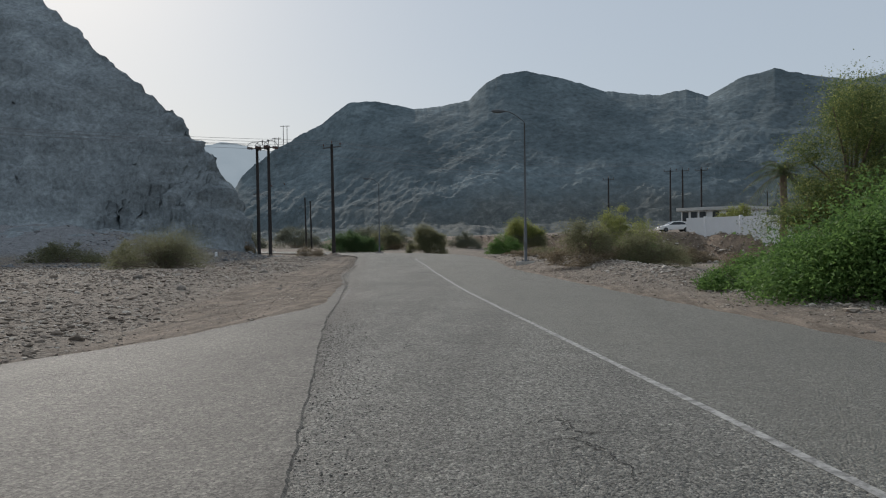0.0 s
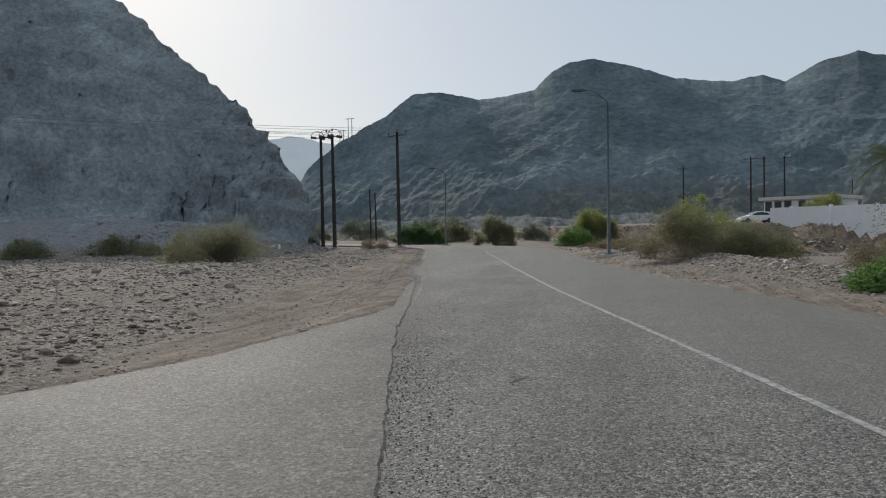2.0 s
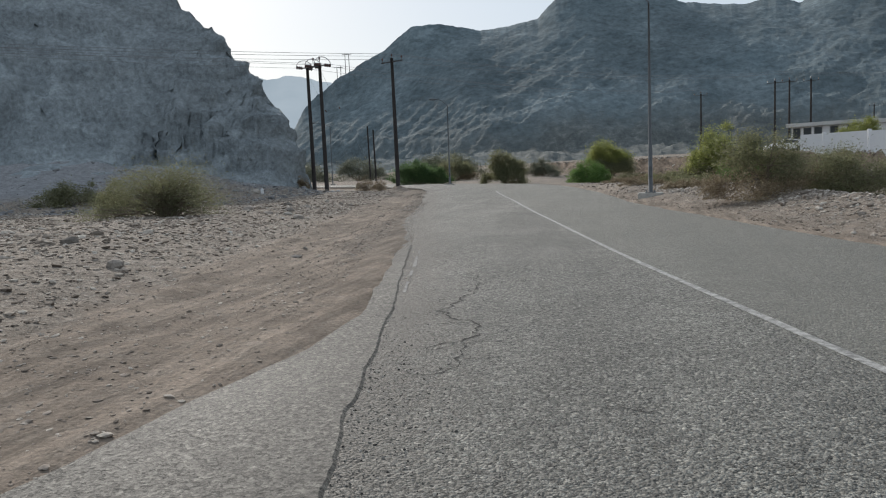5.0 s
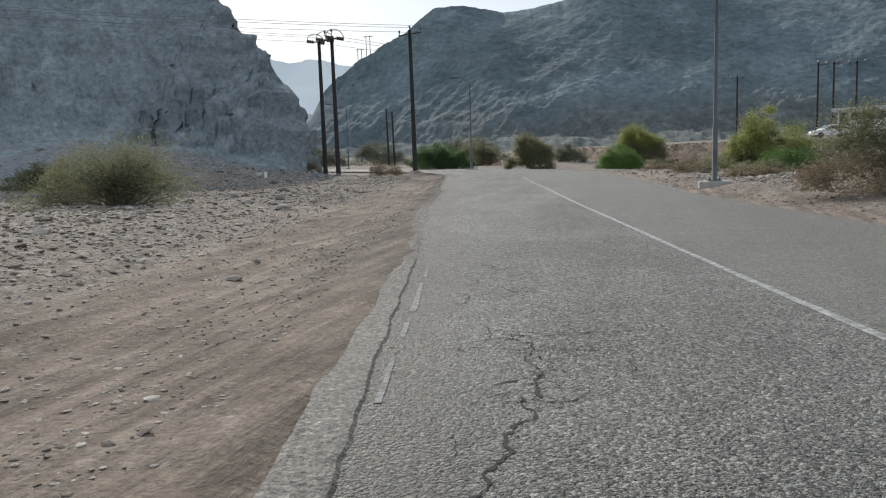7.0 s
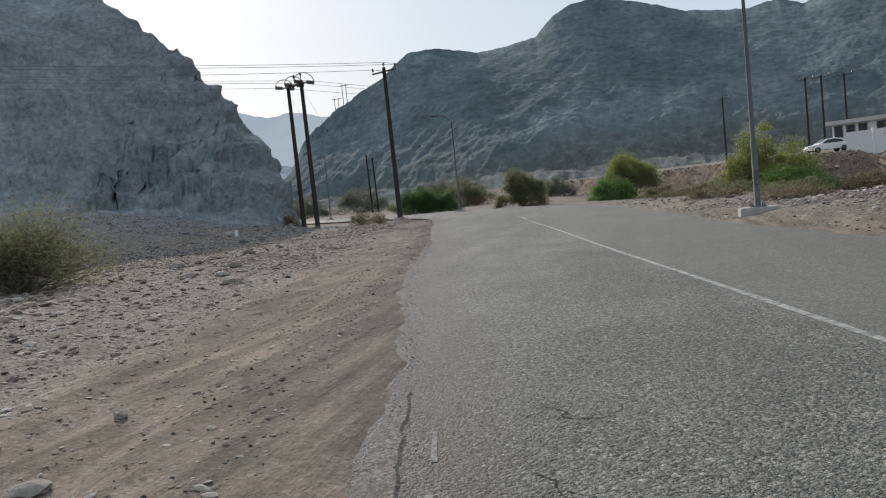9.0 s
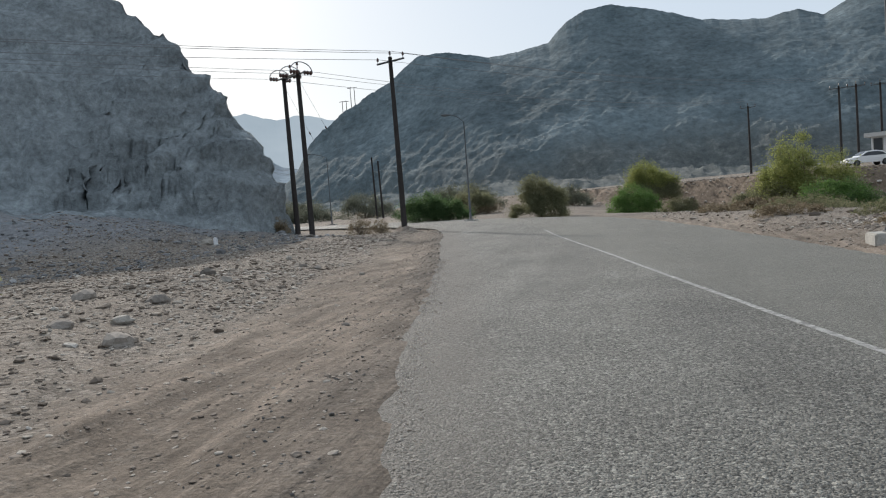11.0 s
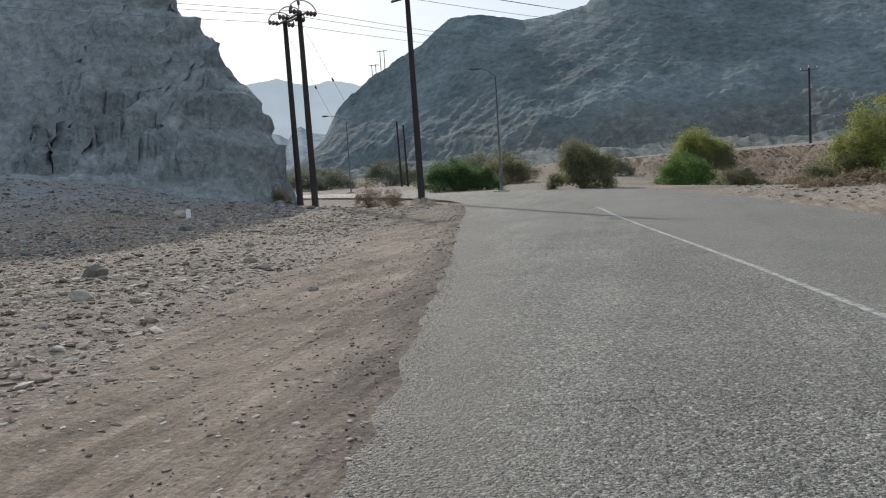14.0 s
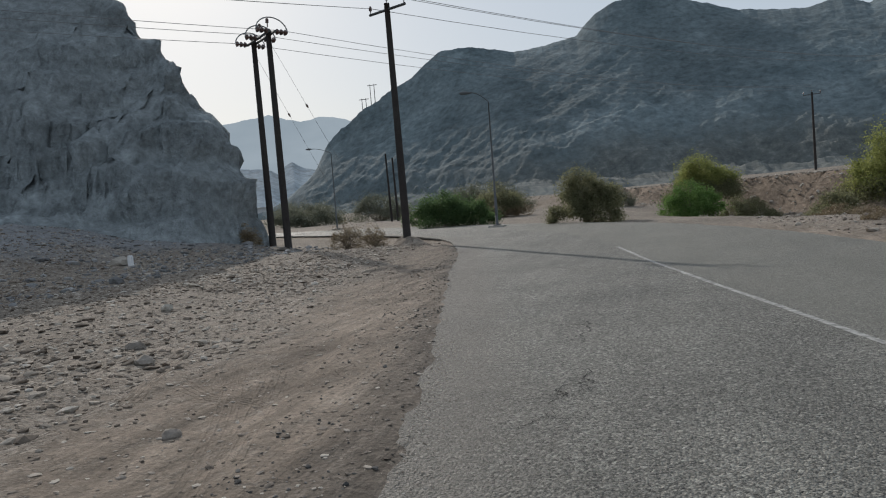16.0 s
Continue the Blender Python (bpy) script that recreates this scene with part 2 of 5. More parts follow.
def faded_paint():
    m, nt, b = material("faded_edge_paint")
    p = coords(nt)
    worn = ramp(nt, noise_of(nt, 14.0, 6, 0.85, p), (0.42, 0.0), (0.66, 1.0))
    tone = mix(nt, worn, (0.11, 0.107, 0.10), (0.34, 0.33, 0.31))
    nt.links.new(tone, b.inputs["Base Color"])
    b.inputs["Roughness"].default_value = 0.85
    bump(nt, b, noise_of(nt, 60, 3, 0.6, p), 0.8, 0.006)
    return m


ROAD = asphalt("coarse_grey_asphalt", (0.012, 0.0115, 0.010), (0.425, 0.412, 0.362), 0.68, 0.03, 1.0, (95.0, 44.0), True)
APRON = asphalt("smooth_fine_asphalt", (0.018, 0.0165, 0.014), (0.258, 0.242, 0.210), 0.74, 0.012, 0.6, (85.0, 46.0))
SOIL = soil_material()
# Near hill rock, its colour lightened to take in the veil of lens glare.
ROCK_NEAR = rock_material("glare_lightened_hill_rock", (0.19, 0.216, 0.227), (0.345, 0.383, 0.396), 0.42, 0.4)
# Dark ridge rock, its blue-green partly the distance haze put into the colour.
ROCK_FAR = rock_material("haze_tinted_mountain_rock", (0.092, 0.122, 0.134), (0.195, 0.235, 0.247), 0.075, 0.35)
CRACK = plain("dark_open_crack", (0.022, 0.02, 0.018), 0.95, 0, 0.3, 30.0)
PAINT, EDGE_PAINT = worn_paint(), faded_paint()
POLE_WOOD = plain("creosoted_pole_wood", (0.029, 0.024, 0.022), 0.85, 0, 0.35, 3.0, 0.01)
STEEL = plain("galvanised_steel", (0.105, 0.112, 0.118), 0.8, 0.05, 0.12, 4.0)
IRON = plain("dull_iron", (0.10, 0.10, 0.10), 0.6, 0.6, 0.2)
PORCELAIN = plain("brown_glazed_porcelain", (0.09, 0.05, 0.04), 0.25, 0, 0.15)
WIRE = plain("weathered_aluminium_wire", (0.19, 0.195, 0.20), 0.7, 0.2, 0.1)
CONCRETE = plain("stained_concrete", (0.42, 0.40, 0.365), 0.9, 0, 0.22, 5.0, 0.01)
BARK = plain("grey_brown_bark", (0.16, 0.125, 0.095), 0.9, 0, 0.3, 8.0, 0.01)
PLASTER = plain("white_wall_plaster", (0.74, 0.74, 0.75), 0.85, 0, 0.06, 0.8)
ROOF_GREY = plain("grey_roof_plaster", (0.50, 0.49, 0.47), 0.85, 0, 0.1, 1.0)
CAR_WHITE = plain("white_car_paint", (0.80, 0.80, 0.80), 0.25, 0, 0.03, 2.0)
CAR_GLASS = plain("dark_car_glass", (0.03, 0.035, 0.04), 0.08, 0, 0.05)
RUBBER = plain("black_tyre_rubber", (0.025, 0.025, 0.025), 0.85, 0, 0.2)
DARK_OPENING = plain("dark_window_glass", (0.05, 0.055, 0.06), 0.15, 0, 0.1)
OLIVE = leaf_material("olive_grey_leaves", (0.12, 0.128, 0.07), (0.265, 0.262, 0.155), 0.6)
GREEN = leaf_material("fresh_green_leaves", (0.075, 0.14, 0.04), (0.19, 0.31, 0.09))
YELLOW = leaf_material("yellow_green_leaves", (0.16, 0.185, 0.06), (0.38, 0.40, 0.14), 0.6)
# Olive leaves for the far bushes, distance haze mixed into their greyed colour.
HAZED = leaf_material("haze_dulled_olive_leaves", (0.12, 0.13, 0.095), (0.22, 0.23, 0.17), 0.4)
FEATHERY = leaf_material("soft_olive_green_leaves", (0.075, 0.11, 0.04), (0.17, 0.225, 0.085))
DEEP = leaf_material("deep_green_leaves", (0.055, 0.10, 0.04), (0.13, 0.20, 0.08), 0.6)
DRY = leaf_material("dry_brown_twigs", (0.17, 0.13, 0.085), (0.36, 0.29, 0.19), 0.2)
PALM = leaf_material("grey_green_palm_leaflets", (0.05, 0.075, 0.03), (0.13, 0.16, 0.07))
STONES = stone_material("grey_brown_stones", (0.0, (0.11, 0.088, 0.07)), (0.5, (0.27, 0.222, 0.18)), (0.9, (0.45, 0.40, 0.34)), (1.0, (0.50, 0.46, 0.41)))
DARK_STONES = stone_material("dark_scree", (0.0, (0.13, 0.132, 0.135)), (0.7, (0.25, 0.25, 0.25)), (1.0, (0.38, 0.375, 0.365)))
LOOSE_STONE = stone_material("loose_stone", (0.0, (0.13, 0.115, 0.10)), (0.7, (0.30, 0.265, 0.23)), (1.0, (0.42, 0.39, 0.34)), single=True)
CRUMBS = stone_material("dark_asphalt_crumbs", (0.0, (0.05, 0.05, 0.05)), (1.0, (0.16, 0.15, 0.14)))
CHIPPINGS = stone_material("torn_chippings", (0.0, (0.03, 0.029, 0.027)), (0.6, (0.12, 0.115, 0.105)), (1.0, (0.34, 0.32, 0.29)))
PALE_STONES = stone_material("pale_rubble", (0.0, (0.20, 0.168, 0.14)), (0.6, (0.37, 0.322, 0.272)), (1.0, (0.54, 0.495, 0.435)))
LIGHT_STONES = stone_material("warm_stone_chips", (0.0, (0.12, 0.098, 0.08)), (0.5, (0.28, 0.235, 0.195)), (1.0, (0.48, 0.43, 0.37)))


# ---- shape helpers ----
def smooth(a, b, v):
    t = np.clip((np.asarray(v, float) - a) / (b - a), 0, 1)
    return t * t * (3 - 2 * t)


def value_noise(x, y, seed):
    """Smooth noise in -1..1 on arrays."""
    xi, yi = np.floor(x).astype(np.int64), np.floor(y).astype(np.int64)
    fx, fy = x - xi, y - yi
    fx, fy = fx * fx * (3 - 2 * fx), fy * fy * (3 - 2 * fy)

    def cell(a, b):
        n = (a * 374761393 + b * 668265263 + seed * 1442695041) & 0xFFFFFFFF
        n = ((n ^ (n >> 13)) * 1274126177) & 0xFFFFFFFF
        return ((n ^ (n >> 16)) & 0xFFFF) / 32767.5 - 1

    return (cell(xi, yi) * (1 - fx) + cell(xi + 1, yi) * fx) * (1 - fy) + (cell(xi, yi + 1) * (1 - fx) + cell(xi + 1, yi + 1) * fx) * fy


def fbm(x, y, size, octaves=5, seed=1, gain=0.5, ridged=False):
    x, y = np.asarray(x, float) / size, np.asarray(y, float) / size
    total, amp, norm = 0.0, 1.0, 0.0
    for k in range(octaves):
        n = value_noise(x * 0.8 - y * 0.6, x * 0.6 + y * 0.8, seed + k)
        total, norm = total + amp * ((1 - 2 * np.abs(n)) if ridged else n), norm + amp
        x, y, amp = x * 2.03 + 11.3, y * 2.03 - 7.1, amp * gain
    return total / norm


def mesh_of(name, verts, faces, mat, smooth_shade=False):
    """A mesh from an array of corners and an array of faces with one number of corners."""
    me = bpy.data.meshes.new(name)
    verts, faces = np.asarray(verts, np.float32), np.asarray(faces, np.int32)
    k = faces.shape[1]
    me.vertices.add(len(verts))
    me.vertices.foreach_set("co", verts.ravel())
    me.loops.add(faces.size)
    me.loops.foreach_set("vertex_index", faces.ravel())
    me.polygons.add(len(faces))
    me.polygons.foreach_set("loop_start", np.arange(0, faces.size, k, dtype=np.int32))
    me.polygons.foreach_set("loop_total", np.full(len(faces), k, np.int32))
    me.polygons.foreach_set("use_smooth", np.full(len(faces), smooth_shade))
    me.update(calc_edges=True)
    me.materials.append(mat)
    return me


def grid_faces(rows, cols):
    i = np.arange((rows - 1) * (cols - 1))
    a = i // (cols - 1) * cols + i % (cols - 1)
    return np.stack([a, a + 1, a + cols + 1, a + cols], 1)


def part(name, bm, mat, parent=None, label="", shade=False):
    """Links a bmesh as one mesh object under a thing or a part."""
    me = bpy.data.meshes.new(name)
    bm.normal_update()
    bm.to_mesh(me)
    bm.free()
    me.materials.append(mat)
    for f in me.polygons:
        f.use_smooth = shade
    ob = new(name, me)
    if parent:
        ob.parent = parent
    return tagged(ob, label)


def box(bm, x0, x1, y0, y1, z0, z1, edge=0.0):
    vs = [bm.verts.new((x, y, z)) for z in (z0, z1) for x, y in ((x0, y0), (x1, y0), (x1, y1), (x0, y1))]
    fs = [bm.faces.new([vs[i] for i in q]) for q in ((3, 2, 1, 0), (4, 5, 6, 7), (0, 1, 5, 4), (1, 2, 6, 5), (2, 3, 7, 6), (3, 0, 4, 7))]
    if edge:
        bmesh.ops.bevel(bm, geom=list({e for f in fs for e in f.edges}), offset=edge, segments=2, affect="EDGES")
    return bm


def tube(bm, points, radii, sides=8, close=True):
    """A round bar through the points."""
    rings = []
    for i, p in enumerate(points):
        a, b = Vector(points[max(i - 1, 0)]), Vector(points[min(i + 1, len(points) - 1)])
        way = (b - a).normalized()
        u = way.cross((0, 0, 1)) if abs(way.z) < 0.95 else way.cross((0, 1, 0))
        u.normalize()
        w = way.cross(u)
        r = radii[i] if isinstance(radii, (list, tuple)) else radii
        rings.append([bm.verts.new(Vector(p) + r * (math.cos(t) * u + math.sin(t) * w)) for t in (2 * math.pi * k / sides for k in range(sides))])
    for a, b in zip(rings, rings[1:]):
        for k in range(sides):
            bm.faces.new((a[k], a[(k + 1) % sides], b[(k + 1) % sides], b[k]))
    if close:
        bm.faces.new(rings[0])
        bm.faces.new(rings[-1][::-1])
    return bm


def lathe(bm, base, rings, sides=12):
    return tube(bm, [(base[0], base[1], base[2] + z) for z, _ in rings], [r for _, r in rings], sides)


def empty(name, at, label, category, group="", turn=0.0):
    e = new(name)
    e.matrix_world = pose(*at, 0, 0, turn)
    return tagged(e, label, category, group)


# ---- plan: the road and the ground ----
CENTRE = [(18.6, -53.0), (15.8, -41.0), (13.0, -29.0), (10.2, -17.0), (7.6, -6.0), (5.15, 4.5), (3.2, 12.5), (1.25, 20.5), (-0.52, 28.5), (-2.2, 36.5), (-3.86, 44.5), (-5.58, 52.0), (-7.4, 60.0), (-11.0, 70.5), (-17.2, 80.5),
          (-25.5, 90.5), (-36.5, 101.5), (-52.0, 113.0), (-85.0, 130.0), (-140.0, 150.0)]


def spline(points, n):
    pts = [Vector(p) for p in points]
    out = []
    for i in range(len(pts) - 1):
        p0, p1, p2, p3 = pts[max(i - 1, 0)], pts[i], pts[i + 1], pts[min(i + 2, len(pts) - 1)]
        for k in range(n):
            t = k / n
            m1, m2 = (p2 - p0) * 0.5, (p3 - p1) * 0.5
            out.append((2 * t**3 - 3 * t**2 + 1) * p1 + (t**3 - 2 * t**2 + t) * m1 + (-2 * t**3 + 3 * t**2) * p2 + (t**3 - t**2) * m2)
    out.append(pts[-1])
    return np.array([tuple(p) for p in out])


LINE = spline(CENTRE, 24)
WAY = np.gradient(LINE, axis=0)
WAY /= np.linalg.norm(WAY, axis=1)[:, None]
SIDE = np.stack([WAY[:, 1], -WAY[:, 0]], 1)          # to the right of the road
SPAN = np.r_[0, np.cumsum(np.linalg.norm(np.diff(LINE, axis=0), axis=1))]


def off_road(x, y):
    """Signed distance from the centre line, to the right, and the distance along it."""
    x, y = np.asarray(x, float), np.asarray(y, float)
    d, s = np.empty(x.size), np.empty(x.size)
    fx, fy = x.ravel(), y.ravel()
    for a in range(0, x.size, 20000):
        dx, dy = fx[a:a + 20000, None] - LINE[:, 0], fy[a:a + 20000, None] - LINE[:, 1]
        i = (dx**2 + dy**2).argmin(1)
        j = np.arange(len(i))
        along = dx[j, i] * WAY[i, 0] + dy[j, i] * WAY[i, 1]
        d[a:a + 20000] = dx[j, i] * SIDE[i, 0] + dy[j, i] * SIDE[i, 1]
        s[a:a + 20000] = SPAN[i] + along
    return d.reshape(x.shape), s.reshape(x.shape)


def road_z(y):
    return 0.16 * smooth(44, 66, y)


def left_edge(y):
    return np.interp(y, [0, 12, 16, 19, 23.5, 27, 30, 35, 44, 56], [-3.9, -3.9, -3.5, -3.38, -3.42, -3.6, -3.86, -3.92, -4.07, -4.25])


def right_edge(y):
    return 3.85 + 1.1 * smooth(36, 52, y) - 0.6 * smooth(75, 95, y)


TERRACE = spline([(120.0, 20.0), (62.0, 60.0), (35.0, 89.5), (22.0, 103.0), (14.0, 107.5), (6.0, 118.0), (-1.0, 129.0), (-12.0, 150.0), (-40.0, 190.0), (-120.0, 260.0)], 10)


def off_terrace(x, y):
    """Distance inside the upper terrace (negative: below it)."""
    t = np.gradient(TERRACE, axis=0)
    t /= np.linalg.norm(t, axis=1)[:, None]
    fx, fy = np.ravel(x), np.ravel(y)
    out = np.empty(fx.size)
    for a in range(0, fx.size, 40000):
        dx, dy = fx[a:a + 40000, None] - TERRACE[:, 0], fy[a:a + 40000, None] - TERRACE[:, 1]
        i = (dx**2 + dy**2).argmin(1)
        j = np.arange(len(i))
        near = np.sqrt(dx[j, i]**2 + dy[j, i]**2)
        out[a:a + 40000] = np.where(dx[j, i] * t[i, 1] - dy[j, i] * t[i, 0] > 0, near, -near)
    return out.reshape(np.shape(x))


def apron_edge(y):
    """The outer edge of the paved side area, in x."""
    return np.interp(y, [-14, 2, 5, 7.0, 7.8, 9.2, 10.6, 13, 15, 16.5, 18.2, 20, 22.4], [-26, -10, -4.6, -2.85, -2.5, -2.02, -1.68, -1.46, -1.3, -1.34, -1.76, -2.14, -2.7])


def ground_z(x, y):
    x, y = np.asarray(x, float), np.asarray(y, float)
    d, s = off_road(x, y)
    z = road_z(y)
    left, right = smooth(3.4, 6.0, -d), smooth(0, 2.5, d - right_edge(y))
    wide = fbm(x, y, 3.0, 5, 3)
    fine = fbm(x, y, 0.55, 4, 9)
    lumps = left * (0.05 + 0.10 * smooth(6.5, 10, -d)) * wide + left * (0.012 + 0.035 * smooth(6.0, 8.5, -d)) * fine
    z = z + lumps * (1 - 0.85 * smooth(60, 74, y))
    z = z + 0.34 * smooth(5.5, 9.5, -d) * np.exp(-((y - 24) / 14) ** 2)
    z = z + 0.09 * np.exp(-((d + 5.95 + 0.25 * fbm(y, y * 0, 6, 2, 25)) / 0.24) ** 2) * smooth(11, 16, y) * (1 - smooth(30, 40, y)) * (0.8 + 0.5 * fine)
    # wheel ruts along the dirt shoulder
    for at, wide_rut, deep, bend in ((-4.45, 0.14, 0.025, -0.010), (-4.95, 0.2, 0.04, -0.014), (-5.45, 0.12, 0.02, 0.012), (-6.0, 0.16, 0.03, -0.02), (-6.5, 0.24, 0.045, -0.022), (-7.1, 0.14, 0.03, -0.03)):
        line = at + bend * (y - 22) + 0.12 * fbm(y, y * 0 + at, 5.0, 2, 23)
        wear = np.clip(0.55 + 0.9 * fbm(x, y, 3.0, 2, 21), 0, 1.4)
        z = z - wear * deep * np.exp(-((d - line) / wide_rut) ** 2) + 0.7 * wear * deep * np.exp(-((d - line - 1.9 * wide_rut) / wide_rut) ** 2)
    z = z + 0.022 * smooth(2.6, 3.4, -d) * smooth(-5.2, -4.1, d) * (1 - smooth(56, 64, y)) * (0.9 + 0.8 * fine + 0.5 * wide)
    # right: verge, rubble berm, then the dry valley and the terrace
    z = z + right * (0.06 + 0.05 * wide + 0.03 * fine)
    z = z + 0.38 * np.exp(-((d - 7.0) / 0.9) ** 2) * smooth(17, 24, y) * (1 - smooth(36, 44, y)) * (0.75 + 0.6 * wide)
    z = z + 0.22 * smooth(0, 2, d - right_edge(y)) * smooth(28, 38, y) * (1 - smooth(52, 66, y))
    valley = smooth(8.5, 24, d) * smooth(-14, 4, x) * (1 - smooth(112, 140, y))
    z = z - 1.7 * valley + 0.25 * valley * fbm(x, y, 6, 5, 33)
    inside = off_terrace(x, y) + 2.2 * fbm(x, y, 9, 4, 41) + 0.7 * fbm(x, y, 2.4, 4, 47, 0.6)
    lift = smooth(-2.2, 0.9, inside)
    level = 2.15 + 0.03 * np.clip(inside, 0, 120) + 0.12 * fbm(x, y, 8, 4, 51)
    z = z * (1 - lift) + level * lift
    # left: the foot slope of the hill
    z = z + 2.6 * smooth(-20, -36, x) * smooth(38, 56, y) * (1 - smooth(66, 75, y)) * (1 + 0.35 * fbm(x, y, 4.5, 4, 135))
    z = z - 0.16 * smooth(60, 74, y) * smooth(20, 10, np.abs(d))
    far = smooth(150, 420, np.hypot(x, y))
    z = z * (1 - far) + far * (3.0 + 2.5 * fbm(x, y, 90, 4, 61))
    under = smooth(0.12, -0.3, left_edge(y) - d + 0.13 * fbm(x, y, 0.45, 3, 137)) * smooth(0.25, -0.1, d - right_edge(y)) * (1 - far)
    z = z * (1 - under) + (road_z(y) - 0.06) * under
    paved = smooth(-0.25, 0.15, x - apron_edge(y)) * smooth(23.2, 22.2, y) * (d < 0)
    return z * (1 - paved) - 0.06 * paved


def strip(name, mat, left, right, y_from, y_to, lift, thick, step=0.25, rough=0.0, seed=5, kind="structure", label="", category=""):
    """A slab along the road between two offsets, with ragged edges."""
    s = np.arange(SPAN[0], SPAN[-1], step)
    px, py = np.interp(s, SPAN, LINE[:, 0]), np.interp(s, SPAN, LINE[:, 1])
    keep = (py > y_from) & (py < y_to) | ((py >= 60) & (y_to > 200))
    px, py, s = px[keep], py[keep], s[keep]
    nx, ny = np.interp(s, SPAN, SIDE[:, 0]), np.interp(s, SPAN, SIDE[:, 1])
    l = left(py) if callable(left) else np.full(len(s), left)
    r = right(py) if callable(right) else np.full(len(s), right)
    l = l + rough * fbm(s, s * 0 + 3, 1.3, 5, seed, 0.65)
    r = r + rough * fbm(s, s * 0 + 9, 1.3, 5, seed + 3, 0.65)
    cols = 9
    verts = []
    for k in range(cols):
        o = l + (r - l) * k / (cols - 1)
        verts.append(np.stack([px + nx * o, py + ny * o, road_z(py) + lift], 1))
    for o in (r, l):
        verts.append(np.stack([px + nx * o, py + ny * o, road_z(py) + lift - thick], 1))
    v = np.stack(verts, 1).reshape(-1, 3)
    c = cols + 2
    i = np.arange(len(s) - 1)[:, None] * c
    k = np.arange(c)[None, :]
    f = np.stack([i + k, i + (k + 1) % c, i + c + (k + 1) % c, i + c + k], -1).reshape(-1, 4)
    me = mesh_of(name, v, f, mat)
    spread = np.stack([l + (r - l) * k / (cols - 1) for k in range(cols)] + [r, l], 1)
    me.attributes.new("across", "FLOAT", "POINT").data.foreach_set("value", spread.astype(np.float32).ravel())
    me.attributes.new("inward", "FLOAT", "POINT").data.foreach_set("value", (spread - l[:, None]).astype(np.float32).ravel())
    return tagged(new(name, me), label, category, "", kind)


def build_ground():
    d = np.r_[-2500, -1200, -700, -420, -260, -170, -120, -90, np.arange(-70, -32, 2.0), np.arange(-32, -15, 0.5), np.arange(-15, -3.0, 0.13),
              -2.8, -1.5, 0, 1.5, 3.0, np.arange(3.5, 11, 0.22), np.arange(11, 60, 1.0), np.arange(60, 120, 3.0), 130, 160, 220, 320, 480, 700, 1200, 2500]
    y = np.r_[-2500, -900, -400, -200, -100, -50, -25, -12, -5, np.arange(0, 4, 0.5), np.arange(4, 48, 0.17), np.arange(48, 76, 0.35), np.arange(76, 160, 1.0),
              170, 185, 205, 230, 260, 300, 360, 450, 600, 900, 1500, 3000]
    middle = np.interp(y, LINE[:289, 1], LINE[:289, 0])
    middle = np.where(y > 60, -7.6 - 0.1 * (np.minimum(y, 160) - 60), middle)
    gx, gy = middle[:, None] + d[None, :], np.repeat(y[:, None], len(d), 1)
    gz = ground_z(gx, gy)
    me = mesh_of("ground", np.stack([gx, gy, gz], -1).reshape(-1, 3), grid_faces(len(y), len(d)), SOIL, True)
    dd, ss = off_road(gx, gy)
    gravel = np.clip(smooth(5.7, 7.0, -dd + 0.7 * fbm(gx, gy, 2.5, 4, 71)) + smooth(0.2, 1.8, dd - right_edge(gy)) * 0.8 + 0.25 * smooth(40, 60, gy), 0, 1)
    bank = off_terrace(gx, gy)
    gravel = gravel * (1 - 0.85 * smooth(-7, -2, bank) * smooth(9, 3, bank))
    at = me.attributes.new("gravel", "FLOAT", "POINT")
    at.data.foreach_set("value", gravel.astype(np.float32).ravel())
    tar = smooth(-4.75, -4.2, dd + 0.35 * fbm(gx, gy, 1.1, 4, 73)) * smooth(-3.3, -3.5, dd) * smooth(20, 24, gy) * (1 - smooth(60, 70, gy)) * (0.55 + 0.45 * fbm(gx, gy, 2.5, 3, 75))
    me.attributes.new("tar", "FLOAT", "POINT").data.foreach_set("value", np.clip(tar, 0, 1).astype(np.float32).ravel())
    debris = smooth(0.25, 1.1, 2.6 * smooth(-20, -36, gx) * smooth(38, 56, gy) + 0.35 * fbm(gx, gy, 3, 4, 139)) * (1 - smooth(66, 75, gy))
    me.attributes.new("debris", "FLOAT", "POINT").data.foreach_set("value", debris.astype(np.float32).ravel())
    clay = smooth(-6.5, -2.5, bank + 1.5 * fbm(gx, gy, 5, 3, 45)) * smooth(5, 1.5, bank)
    me.attributes.new("clay", "FLOAT", "POINT").data.foreach_set("value", clay.astype(np.float32).ravel())
    return tagged(new("ground", me), "brown dirt and gravel valley floor beside the road", "ground", "", "structure")


build_ground()
road = strip("road", ROAD, left_edge, right_edge, -45, 400, 0.0, 0.05, 0.12, 0.12, 5, label="worn grey coarse asphalt road with cracks", category="road")


def seam(y):
    """Where the side apron ends on the road, in x."""
    return np.interp(y, [-14, 4.2, 8.5, 10.3, 13.5, 17.2, 20, 22.3, 23.4], [7.2, 2.12, 0.94, 0.44, -0.42, -1.24, -1.95, -2.5, -2.76])


